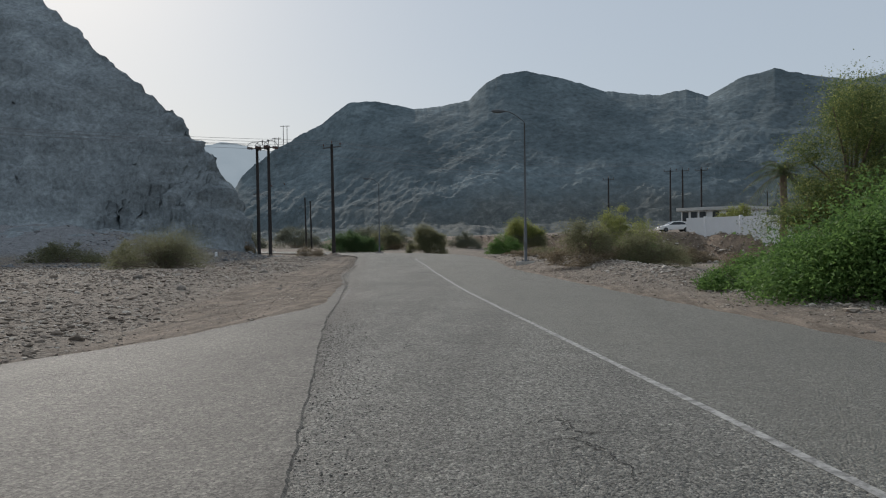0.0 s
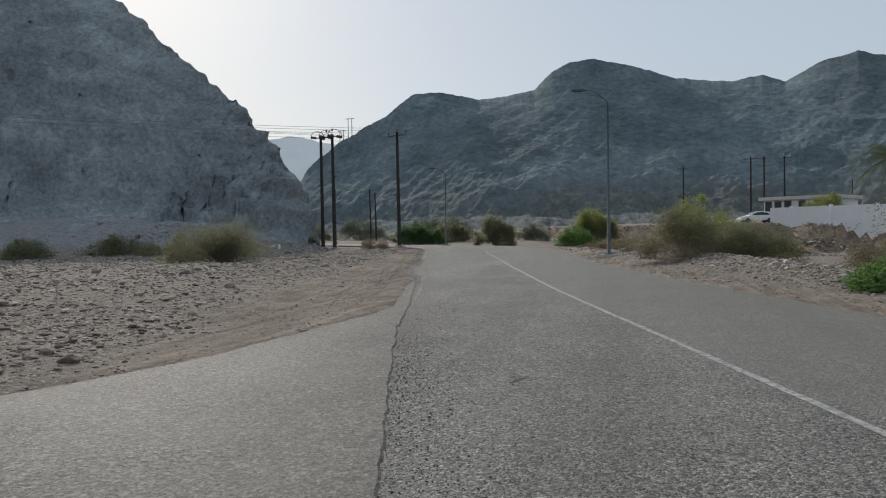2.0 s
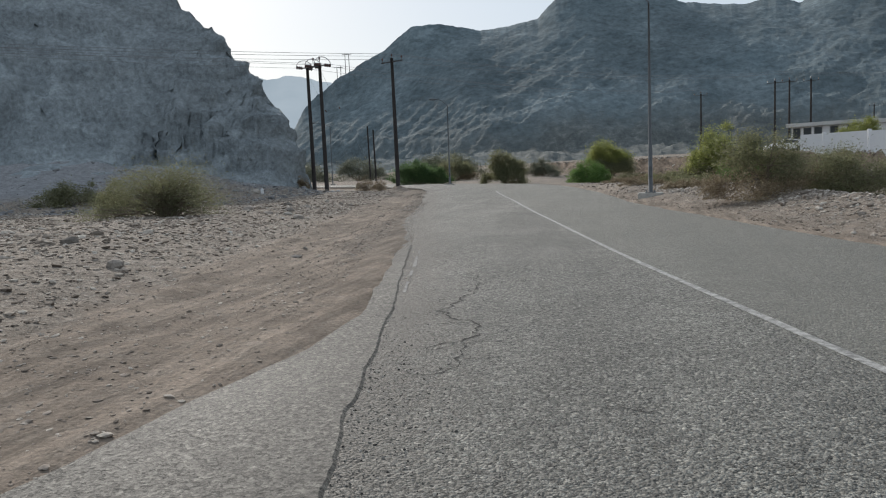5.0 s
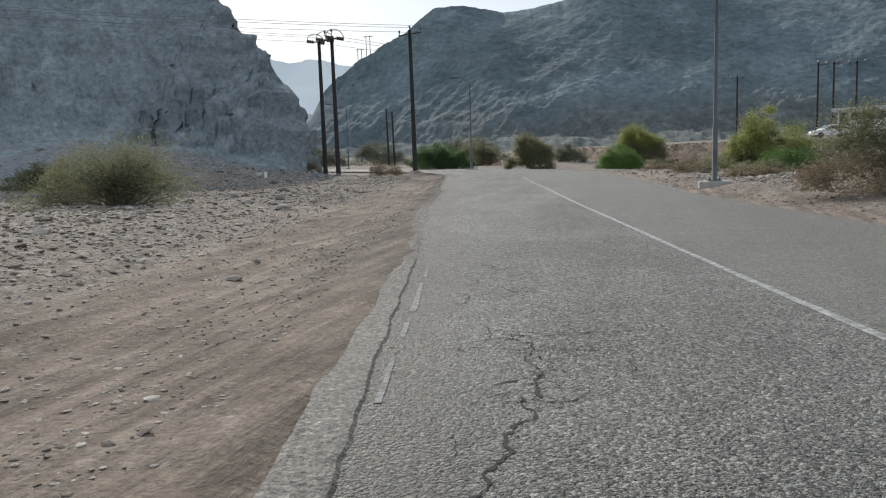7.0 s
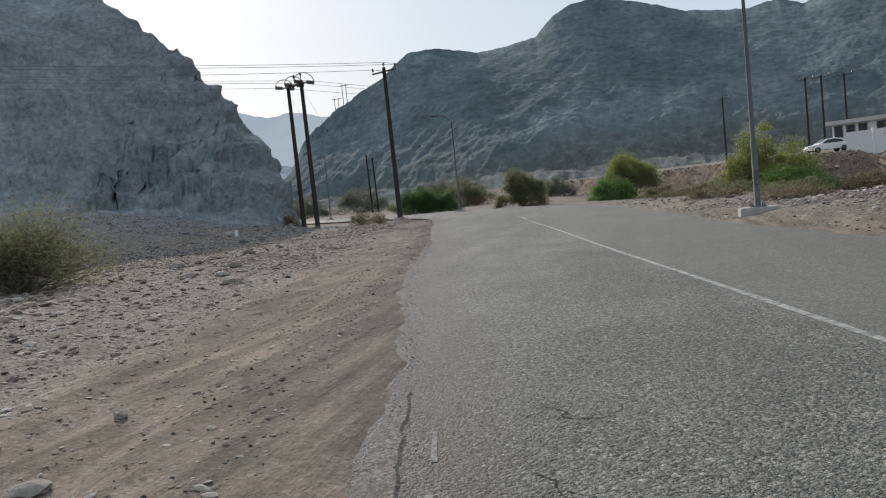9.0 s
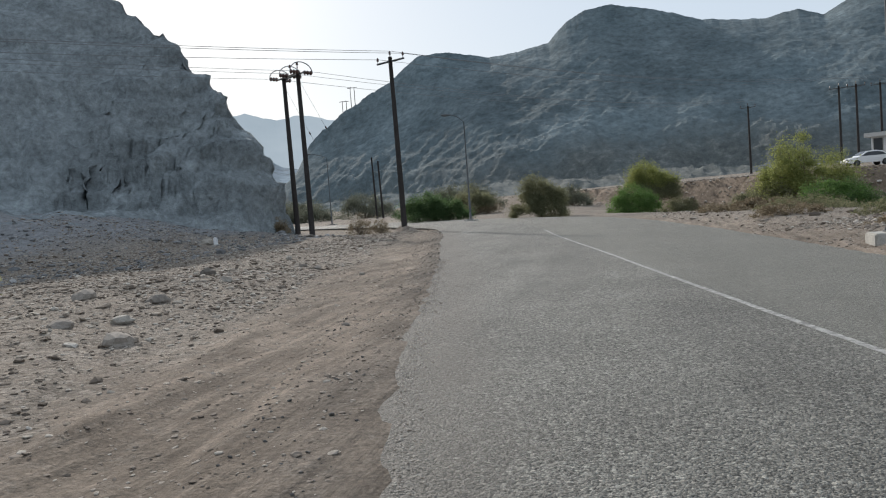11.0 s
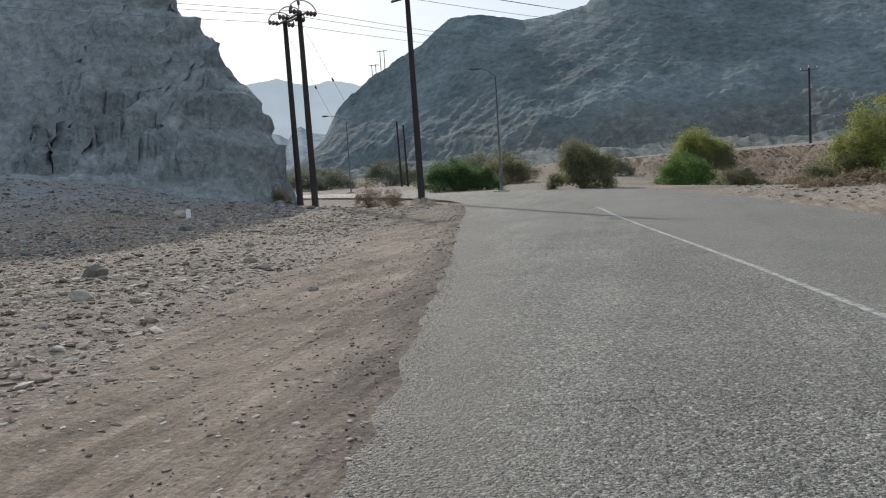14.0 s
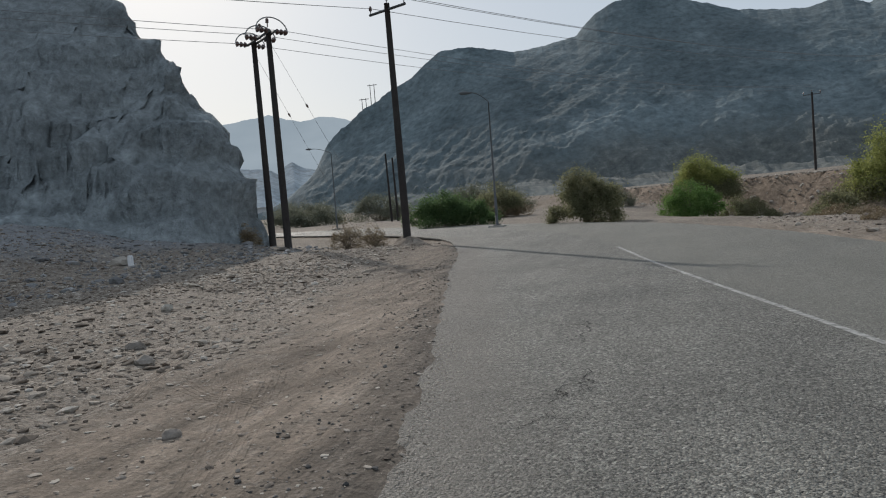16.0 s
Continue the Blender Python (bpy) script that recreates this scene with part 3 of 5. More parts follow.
def build_apron():
    """The smoother paved side area, laid over the edge of the road."""
    y = np.arange(-14, 23.4, 0.06)
    inner = seam(y) + 0.045 * fbm(y, y * 0, 0.4, 4, 85, 0.7)
    outer = apron_edge(y) + 0.07 * fbm(y, y * 0, 1.2, 5, 81, 0.6)
    outer = np.minimum(outer, inner - 0.02)
    k = np.linspace(0, 1, 9)[None, :]
    gx = outer[:, None] * (1 - k) + inner[:, None] * k
    gy = np.repeat(y[:, None], 9, 1)
    gz = np.full_like(gx, 0.015) + 0.002 * fbm(gx, gy, 1.5, 3, 83)
    left = np.stack([outer - 0.03, y, np.full_like(y, -0.12)], 1)
    right = np.stack([inner + 0.025, y, np.full_like(y, -0.004)], 1)
    v = np.concatenate([left[:, None, :], np.stack([gx, gy, gz], -1), right[:, None, :]], 1).reshape(-1, 3)
    me = mesh_of("pavement", v, grid_faces(len(y), 11), APRON, False)
    tagged(new("pavement", me), "smooth grey asphalt side apron laid over the road edge", "pavement", "", "structure")


build_apron()
strip("centre_line", PAINT, lambda y: 0.008 - 0.05 * smooth(28, 36, y), lambda y: 0.092 - 0.05 * smooth(28, 36, y), -45, 57, 0.005, 0.003, 0.25, 0.012, 15, label="worn white painted road centre line", category="road marking")
for y0, y1, at in ((18.6, 19.5, -3.12), (20.0, 20.5, -3.1), (20.9, 22.3, -3.1), (22.7, 23.2, -3.08)):
    strip("edge_line", EDGE_PAINT, at, at + 0.045, y0, y1, 0.005, 0.003, 0.02, 0.035, 19, label="faded flaking piece of white edge line", category="road marking")



def crack(x, y, heading, length, width, seed, branches=3):
    """A wandering open crack in the asphalt, wider in places, with short side branches."""
    rng = np.random.default_rng(seed)
    vs, fs = [], []

    def run(px, py, turn, far, wide, forks):
        n = max(4, int(far / 0.03))
        bend = 0.0
        for k in range(n + 1):
            bend = 0.6 * bend + rng.normal(0, 0.5)
            w = 0.5 * wide * rng.choice([0.3, 0.6, 1.0, 1.7], p=[0.3, 0.3, 0.25, 0.15]) * (1 - 0.75 * abs(2 * k / n - 1) ** 3) / 2
            sx, sy = -math.sin(turn + bend), math.cos(turn + bend)
            z = float(road_z(py)) + 0.004
            vs.extend([(px - sx * w, py - sy * w, z), (px + sx * w, py + sy * w, z)])
            if k:
                i = len(vs) - 4
                fs.append((i, i + 2, i + 3, i + 1))
            if forks and k and rng.uniform() < forks / n:
                mark = len(vs)
                run(px, py, turn + rng.choice([-1, 1]) * rng.uniform(0.8, 1.6), min(0.45, far * 0.4) * rng.uniform(0.4, 1.0), wide * 0.6, 0)
                last = vs[mark - 2:mark]
                vs.extend(last)
            px, py = px + 0.03 * math.cos(turn + bend), py + 0.03 * math.sin(turn + bend)

    run(x, y, radians(heading), length, width, branches)
    ob = new("crack", mesh_of("crack", vs, fs, CRACK))
    ob.parent = road


CRACKED = [(-0.6, 19.2, -76, 6.0, 0.042), (-0.2, 15.5, 0, 0.6, 0.02), (0.8, 10.8, 2, 0.6, 0.015), (1.67, 10.2, -75, 0.8, 0.035), (-1.75, 21.9, -72, 1.2, 0.028), (-1.6, 20.4, 52, 1.0, 0.018),
           (-1.18, 19.8, -75, 1.9, 0.03), (-1.0, 19.5, -5, 0.9, 0.018), (-1.3, 19.0, 8, 1.5, 0.018), (-0.76, 18.0, 22, 0.6, 0.022), (-1.85, 23.0, -35, 0.7, 0.03), (3.6, 6.0, -80, 1.9, 0.03), (2.6, 7.7, 15, 1.0, 0.015), (-5.25, 35.6, 17, 1.3, 0.015),
           (-6.75, 44.9, 10, 0.7, 0.035), (-6.35, 45.4, -85, 1.9, 0.035), (-6.1, 42.5, -85, 1.4, 0.03), (-6.6, 40.7, 15, 0.9, 0.02)]
for i, (x, y, heading, length, width) in enumerate(CRACKED):
    crack(x, y, heading, length, width, 500 + i, 9 if length > 1 else 4)
rng = np.random.default_rng(540)
for i in range(34):                                   # hair cracks, mostly across the lane, in three worn stretches
    cx, cy, sx, sy = ((0.9, 12.5, 0.8, 3.2), (-0.9, 20.0, 0.7, 2.2), (-5.9, 43.0, 0.7, 2.0))[i % 3]
    crack(cx + rng.normal(0, sx), cy + rng.normal(0, sy), rng.choice([0, 8, -80, 60]) + rng.normal(0, 12), rng.uniform(0.25, 1.1), rng.uniform(0.008, 0.02), 541 + i, 3)


# ---- hills ----
def build_near_hill():
    nose, ax, side = np.array([-24.2, 69.5]), np.array([-0.966, 0.26]), np.array([-0.26, -0.966])
    u = np.r_[np.arange(-3, 9, 0.14), np.arange(9, 40, 0.4), np.arange(40, 150, 2.0)]
    v = np.r_[np.arange(-60, -12, 2.5), np.arange(-12, -5, 0.45), np.arange(-5, 12, 0.28), np.arange(12, 45, 0.45), np.arange(45, 80, 3.0)]
    uu, vv = np.meshgrid(u, v, indexing="ij")
    px, py = nose[0] + ax[0] * uu + side[0] * vv, nose[1] + ax[1] * uu + side[1] * vv
    wob = 1.6 * fbm(px, py, 9, 4, 91) * smooth(0, 14, uu)
    crest = np.interp(uu + 0.35 * fbm(px, py, 2.2, 3, 93) + 0.3 * fbm(px, py, 0.9, 3, 94), [0.7, 0.9, 1.15, 1.7, 2.35, 3.8, 5.2, 6.4, 7.4, 8.7, 12, 15.2, 19.2, 27.2, 50, 90, 150], [0, 2.0, 3.6, 5.0, 6.6, 9.3, 10.5, 11.4, 12.6, 14.3, 16.6, 19.0, 22, 28, 44, 66, 82])
    front, rear = 2.6 + 0.95 * np.clip(uu, -2, 60), 1.9 + 0.55 * np.clip(uu, -2, 80)
    w = np.where(vv > 0, np.maximum(vv + wob * smooth(0, 6, vv), 0) / front, -vv / rear)
    across = 1 - np.clip(w, 0, 1.15) ** (1.15 + 0.7 * smooth(6, 0, uu))
    z = crest * across
    cut = fbm(px, py, 6.5, 5, 95, 0.55, True)
    z = z + smooth(0.4, 3.0, z) * (2.6 * cut - 0.7 + 1.3 * fbm(px, py, 2.2, 5, 97, 0.6, True) - 0.3) * smooth(60, 20, np.abs(vv)) * np.clip(0.12 + 1.6 * w, 0, 1) * (0.25 + 0.75 * smooth(1, 7, uu))
    # rock ledges and the talus below them
    step = 1.7 + 0.5 * fbm(px, py, 12, 2, 99)
    k = z / step
    z = np.where(z > 0.5, z * 0.5 + 0.5 * step * (np.floor(k) + smooth(0.15, 0.85, k - np.floor(k))), z)
    gully = fbm(px, py, 5.0, 4, 100)
    slope = 3.6 * np.clip((1.75 + 0.35 * gully - w) / 0.95, 0, 1) ** 1.4 * smooth(2, 12, uu) * (vv > 0)
    z = np.maximum(z, slope + 0.15 * fbm(px, py, 0.9, 3, 98) * smooth(0.1, 0.6, slope))
    z = np.maximum(z, -1.0) + ground_z(px, py) * smooth(3, 0, z) - 0.15 - 3.0 * smooth(0.97, 1.12, w) * (vv < 0)
    # broken rock: push the surface in and out along its slope
    gu, gv = np.gradient(z, u, v)
    nx, ny = -(gu * ax[0] + gv * side[0]), -(gu * ax[1] + gv * side[1])
    size = np.sqrt(nx**2 + ny**2 + 1)
    along = (-px * 0.8 + py * 0.6)
    crag = 0.75 * fbm(along, z * 1.7, 1.9, 4, 133, 0.55, True) + 0.5 * fbm(along * 1.2, z * 1.3 + 0.5 * py, 0.9, 3, 141, 0.6)
    lump = (0.6 + 0.3 * smooth(12, 6, uu)) * fbm(along, z * 1.7 + 0.3 * px, 4.5, 4, 131, 0.5, True) + crag * (0.12 + 0.88 * smooth(10, 5, uu))
    push = (lump - 0.5) * smooth(0.5, 3.0, z) * smooth(60, 35, uu) * (0.85 + 0.15 * smooth(0, 4, uu))
    px, py, z = px + push * nx / size, py + push * ny / size, z + push * 0.35
    me = mesh_of("hillside", np.stack([px, py, z], -1).reshape(-1, 3), grid_faces(len(u), len(v))[:, ::-1], ROCK_NEAR, True)
    tagged(new("hillside", me), "steep dark rocky hillside in shade beside the road", "hill", "", "structure")


RIDGE = [(-27, -1), (-25.2, 0.3), (-24.2, 1.6), (-23.4, 3.0), (-22.6, 4.4), (-21.6, 5.6), (-19.6, 7.0), (-16.8, 8.5), (-15, 9.95), (-13.8, 10.1), (-12.7, 10.06), (-10.1, 9.55),
         (-8, 9.8), (-6.2, 10.1), (-4.95, 11.35), (-3.6, 11.9), (-2.1, 12.1), (0.7, 11.45), (3.5, 10.45), (7, 10.0), (9.05, 10.27), (10.5, 9.7), (12.5, 10.8),
         (14.7, 11.2), (17, 10.55), (19.4, 10.05), (24, 10.5), (32, 12), (45, 11), (60, 9)]


CREST = 340.0


def build_far_ridge():
    az = np.radians(np.r_[np.arange(-27.5, 22, 0.11), np.arange(22, 60, 0.6)])
    r = np.r_[np.arange(128, 240, 4.0), np.arange(240, 352, 1.3), np.arange(352, 600, 12.0)]
    aa, rr = np.meshgrid(az, r, indexing="ij")
    px, py = 3.6 + rr * np.sin(aa), rr * np.cos(aa)
    el = np.interp(np.degrees(aa), [a for a, _ in RIDGE], [e for _, e in RIDGE])
    el = el + 0.22 * smooth(-14, -19, np.degrees(aa)) * fbm(np.degrees(aa), aa * 0, 0.7, 5, 112, 0.65)
    el = el + 0.09 * fbm(np.degrees(aa), aa * 0, 0.5, 3, 113, 0.6)
    top = CREST * np.tan(np.radians(el)) + 1.3
    band = np.exp(-0.5 * (np.arange(-120, 121) / 60.0) ** 2)
    body_top = np.convolve(np.pad(top[:, 0], 120, "edge"), band / band.sum(), "valid")[:, None] + 0 * top
    low = 150 + 40 * smooth(-6, -24, np.degrees(aa)) + 14 * fbm(px, py, 60, 3, 101)
    steep = CREST - np.clip(body_top, 8, 200) * 1.5 + 7 * fbm(px, py, 45, 4, 102)
    t = np.clip((rr - steep) / (CREST - steep), 0, 1)
    apron = -1.2 + 6.0 * smooth(0, 1, (rr - low) / np.maximum(steep - low, 20)) ** 1.3
    apron = apron + smooth(low, low + 30, rr) * smooth(-1.2, 2.5, apron) * (2.6 * fbm(px, py, 26, 5, 104, 0.6, True) + 1.0 * fbm(px, py, 6, 3, 108, 0.6, True))
    apron = np.minimum(apron, np.maximum(top * 0.5, 0))
    z = apron * (1 - t) + body_top * t ** 0.92 + (top - body_top) * t ** 5
    body = smooth(0.0, 0.2, t) * smooth(1.0, 0.85, t)
    z = z + body * (1.0 * fbm(px, py, 48, 5, 103, 0.45, True) + 0.15 * fbm(px, py, 10, 4, 105, 0.6, True) - 0.3)
    z = z + smooth(0.0, 0.1, t) * 0.3 * fbm(px, py, 6, 4, 107)
    z = np.where(rr > CREST, top - (rr - CREST) * 0.28, z)
    z = np.where(rr < low, -1.5, z)
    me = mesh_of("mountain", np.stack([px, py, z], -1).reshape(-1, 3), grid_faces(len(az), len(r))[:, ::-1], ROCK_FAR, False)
    foot = (0.35 + 0.65 * smooth(-15, -7, np.degrees(aa))) * (1 - smooth(0.0, 0.22, t + 0.12 * fbm(px, py, 20, 4, 109))) * (0.85 + 0.15 * fbm(px, py, 9, 2, 110))
    me.attributes.new("foot", "FLOAT", "POINT").data.foreach_set("value", np.clip(foot, 0, 1).astype(np.float32).ravel())
    tagged(new("mountain", me), "long dark rocky mountain ridge across the valley", "mountain", "", "structure")


def build_distance(name, dist, spread, points, mat, seed, label):
    az = np.radians(np.arange(spread[0], spread[1], 0.1))
    el = np.interp(np.degrees(az), [a for a, _ in points], [e for _, e in points]) + 0.12 * fbm(np.degrees(az), az * 0, 0.9, 5, seed)
    rows = []
    for k in np.linspace(0, 1, 14):
        rr = dist * (1 + 0.35 * k)
        h = rr * np.tan(np.radians(el)) * k ** 0.8 + 20 * k * (1 - k) * fbm(rr * np.sin(az), rr * np.cos(az), dist * 0.1, 5, seed + 1, 0.55, True)
        rows.append(np.stack([-5 + rr * np.sin(az), 35 + rr * np.cos(az), np.where(k == 0, -5, h + 1)], 1))
    me = mesh_of(name, np.stack(rows).reshape(-1, 3), grid_faces(14, len(az)), mat, True)
    tagged(new(name, me), label, "mountain", "", "structure")


build_near_hill()
build_far_ridge()
# Middle hill: distance haze is put into its blue base colours.
HAZY_NEAR = rock_material("haze_tinted_hill", (0.175, 0.225, 0.265), (0.22, 0.275, 0.32), 0.02, 2.0)


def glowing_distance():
    """Far mountains, a plain pale backdrop: the sunlit dust haze is an emission colour."""
    m, nt, b = material("glowing_pale_haze")
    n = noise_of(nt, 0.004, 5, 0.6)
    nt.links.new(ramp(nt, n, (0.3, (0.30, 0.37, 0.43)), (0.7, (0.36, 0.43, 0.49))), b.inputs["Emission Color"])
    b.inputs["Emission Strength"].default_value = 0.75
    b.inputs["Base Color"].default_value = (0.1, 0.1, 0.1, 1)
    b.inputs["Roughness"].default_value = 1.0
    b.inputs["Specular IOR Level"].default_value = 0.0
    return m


FAR_GLOW = glowing_distance()
build_distance("backdrop", 1900, (-60, -8), [(-60, 6), (-36, 7.4), (-32.5, 6.7), (-30.4, 7.0), (-28.7, 7.3), (-27.5, 7.5), (-26.2, 7.1), (-25.3, 6.95), (-24, 7.15), (-22.9, 7.1), (-21.7, 6.8), (-15, 6)], FAR_GLOW, 111, "pale blue mountains in the far haze")
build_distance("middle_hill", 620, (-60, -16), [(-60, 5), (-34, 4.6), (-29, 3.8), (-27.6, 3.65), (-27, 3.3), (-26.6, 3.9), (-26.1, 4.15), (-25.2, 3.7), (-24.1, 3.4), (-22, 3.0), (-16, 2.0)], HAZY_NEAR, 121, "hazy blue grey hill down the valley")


# ---- poles, wires and lamps ----
def at_ground(x, y):
    return float(ground_z(np.array([x]), np.array([y]))[0])




def crossarm(parent, x, y, z, turn, half=1.05, name="crossarm"):
    """A horizontal iron arm with three pin insulators."""
    c, s = math.cos(turn), math.sin(turn)
    bm = bmesh.new()
    tube(bm, [(x - c * half, y - s * half, z), (x + c * half, y + s * half, z)], 0.055, 6)
    arm = part(name, bm, IRON, parent)
    for k in (-half + 0.06, half - 0.06):
        bm = bmesh.new()
        lathe(bm, (x + c * k, y + s * k, z + 0.04), [(0, 0.02), (0.12, 0.02), (0.13, 0.07), (0.19, 0.05), (0.2, 0.08), (0.27, 0.05), (0.32, 0.03)], 8)
        part("insulator", bm, PORCELAIN, arm, "brown porcelain insulator")
    return arm


def utility_pole(x, y, height, lean=(0.0, 0.0), base=None, arms=True, turn=0.49, group="wooden utility poles", label="tall dark wooden utility pole with a short crossarm"):
    g = at_ground(x, y) if base is None else base
    e = empty("utility_pole", (x, y, g), label, "utility pole", group)
    bm = bmesh.new()
    n = 7
    tube(bm, [(lean[0] * k / n, lean[1] * k / n, -0.4 + (height + 0.4) * k / n) for k in range(n + 1)], [0.17 - 0.06 * k / n for k in range(n + 1)], 12)
    part("shaft", bm, POLE_WOOD, e, "", True)
    if arms:
        crossarm(e, lean[0], lean[1], height - 0.25, -turn)
        bm = bmesh.new()
        lathe(bm, (lean[0], lean[1], height), [(0, 0.02), (0.12, 0.02), (0.13, 0.07), (0.19, 0.05), (0.2, 0.08), (0.27, 0.05), (0.32, 0.03)], 8)
        part("insulator", bm, PORCELAIN, e, "brown porcelain insulator")
    return e


def dirt_mound(x, y, w, h, label="low mound of dirt round a pole foot"):
    n, m = 9, 20
    verts, faces = [], []
    for i in range(n + 1):
        for k in range(m):
            r, t = w * i / n, 2 * math.pi * k / m
            px, py = r * math.cos(t), r * math.sin(t)
            z = h * (0.5 + 0.5 * math.cos(math.pi * i / n)) * (1 + 0.5 * noise.noise((px * 2.5 + x, py * 2.5, y))) - 0.06 * i / n
            verts.append((px * (1 + 0.15 * noise.noise((t, x, 0))), py, z))
    for i in range(n):
        for k in range(m):
            faces.append((i * m + k, i * m + (k + 1) % m, (i + 1) * m + (k + 1) % m, (i + 1) * m + k))
    me = mesh_of("dirt_mound", verts, faces, SOIL, True)
    me.attributes.new("gravel", "FLOAT", "POINT").data.foreach_set("value", np.full(len(verts), 0.4, np.float32))
    ob = new("dirt_mound", me)
    ob.location = (x, y, at_ground(x, y))
    tagged(ob, label, "dirt mound", "", "")


POLE_A, POLE_B, POLE_C = (-15.45, 66.2), (-24.25, 71.4), (-22.3, 69.2)
utility_pole(*POLE_A, 9.72, (-0.1, 0.0), label="tall dark wooden utility pole in a low dirt mound")
dirt_mound(*POLE_A, 1.05, 0.38)


def h_pole():
    """Two wooden poles joined at the top by an iron arm with strings of disc insulators and looped jumpers."""
    g = 0.1
    e = empty("double_utility_pole", (*POLE_C, g), "pair of tall dark wooden poles joined by an iron crossarm", "utility pole")
    dx, dy = POLE_B[0] - POLE_C[0], POLE_B[1] - POLE_C[1]
    for x, y, h in ((0, 0, 10.2), (dx, dy, 10.45)):
        bm = bmesh.new()
        tube(bm, [(x - 0.1 * k / 6, y, -0.4 + (h + 0.4) * k / 6) for k in range(7)], [0.18 - 0.06 * k / 6 for k in range(7)], 12)
        part("shaft", bm, POLE_WOOD, e, "", True)
    a, b = Vector((-0.1, 0, 10.0)), Vector((dx - 0.1, dy, 10.2))
    way = (b - a).normalized()
    for shift in (-0.14, 0.14):
        bm = bmesh.new()
        off = Vector((-way.y, way.x, 0)) * shift
        tube(bm, [a - way * 0.75 + off, b + way * 0.75 + off], 0.06, 6)
        part("crossarm", bm, IRON, e)
    line = Vector((0.475, 0.88, 0))
    for k in (-0.7, 0.5 * (b - a).length, (b - a).length + 0.7):
        foot = a + way * k
        for sign in (-1, 1):
            bm = bmesh.new()
            for j in range(3):
                c = foot + line * sign * (0.3 + 0.22 * j)
                tube(bm, [c - line * 0.1, c - line * 0.035, c + line * 0.035, c + line * 0.1], [0.03, 0.14, 0.11, 0.03], 10)
            part("insulator_string", bm, PORCELAIN, e, "string of brown disc insulators")
        bm = bmesh.new()
        pts = []
        for j in range(13):
            t = math.pi * j / 12
            pts.append(foot + line * (-0.85 * math.cos(t)) + Vector((0, 0, 0.62 * math.sin(t))))
        tube(bm, pts, 0.03, 5)
        part("jumper", bm, WIRE, e, "looped jumper wire")
    for k in (0.0, 0.5 * (b - a).length):
        bm = bmesh.new()
        p = a + way * k + Vector((0, 0, 0.3))
        lathe(bm, tuple(p), [(0, 0.03), (0.2, 0.03), (0.21, 0.09), (0.3, 0.06), (0.31, 0.09), (0.4, 0.05)], 8)
        part("insulator", bm, PORCELAIN, e, "brown porcelain post insulator")
    for x, y, gx, gy in ((0, 0, 2.9, 5.2), (dx, dy, dx + 2.4, dy + 5.6)):
        bm = bmesh.new()
        top, low = Vector((x, y, 9.5)), Vector((gx, gy, 0.05))
        tube(bm, [top, low], 0.007, 5)
        stay = part("stay_wire", bm, WIRE, e, "thin steel stay wire")
        bm = bmesh.new()
        mid = top.lerp(low, 0.28)
        tube(bm, [mid, mid.lerp(low, 0.01), mid.lerp(low, 0.02), mid.lerp(low, 0.03)], [0.02, 0.05, 0.05, 0.02], 8)
        part("stay_insulator", bm, PORCELAIN, stay)


h_pole()


def wires(starts, ends, sag, name, label):
    """A set of sagging conductors between two poles."""
    for a, b in zip(starts, ends):
        bm = bmesh.new()
        a, b = Vector(a), Vector(b)
        tube(bm, [a.lerp(b, k / 16) - Vector((0, 0, sag * 4 * (k / 16) * (1 - k / 16))) for k in range(17)], 0.012, 4)
        ob = part(name, bm, WIRE)
        tagged(ob, label, "power line", "overhead power wires")


FAR_B, FAR_A = (12.73, 140.9), (22.4, 129.4)
PERP = Vector((0.88, -0.475, 0))


def three(p, half, middle):
    p = Vector(p)
    return [p - PERP * half, p + Vector((0, 0, middle)), p + PERP * half]


top_c = (-23.3, 70.3, 10.25)
wires(three(top_c, 1.55, 0.1), three((-41.0, 37.0, 9.1), 1.5, 0.1), 0.25, "power_line", "thin grey overhead wire running past the hillside")
wires(three(top_c, 1.55, 0.1), three((*FAR_B, 12.7), 1.0, 0.35), 1.1, "power_line", "thin grey overhead wire across the valley")
top_a = (-15.55, 66.3, 9.85)
wires(three(top_a, 1.0, 0.3), three((-33.0, 33.5, 7.5), 1.0, 0.3), 0.2, "power_line", "thin grey overhead wire running past the hillside")
wires(three(top_a, 1.0, 0.3), three((*FAR_A, 13.4), 1.0, 0.3), 1.1, "power_line", "thin grey overhead wire across the valley")

RIGHT_POLES = "wooden poles on the upper terrace"
for x, y, h in ((21.66, 129.5, 9.6), (23.5, 129.2, 9.6), (26.8, 131.6, 9.7), (12.73, 140.9, 9.4), (57.8, 214.0, 9.0)):
    utility_pole(x, y, h, group=RIGHT_POLES, label="dark wooden utility pole standing on the upper terrace")
for x, y, h in ((-39.9, 136.8, 8.6), (-41.7, 139.3, 9.4)):
    utility_pole(x, y, h, (-0.2, 0), arms=False, group="wooden poles down the valley", label="bare dark wooden utility pole down the valley")
wires(three((21.66, 129.5, 13.4), 0.9, 0.3), three((75.0, 160.0, 15.5), 0.9, 0.3), 0.9, "power_line", "thin grey overhead wire above the terrace")


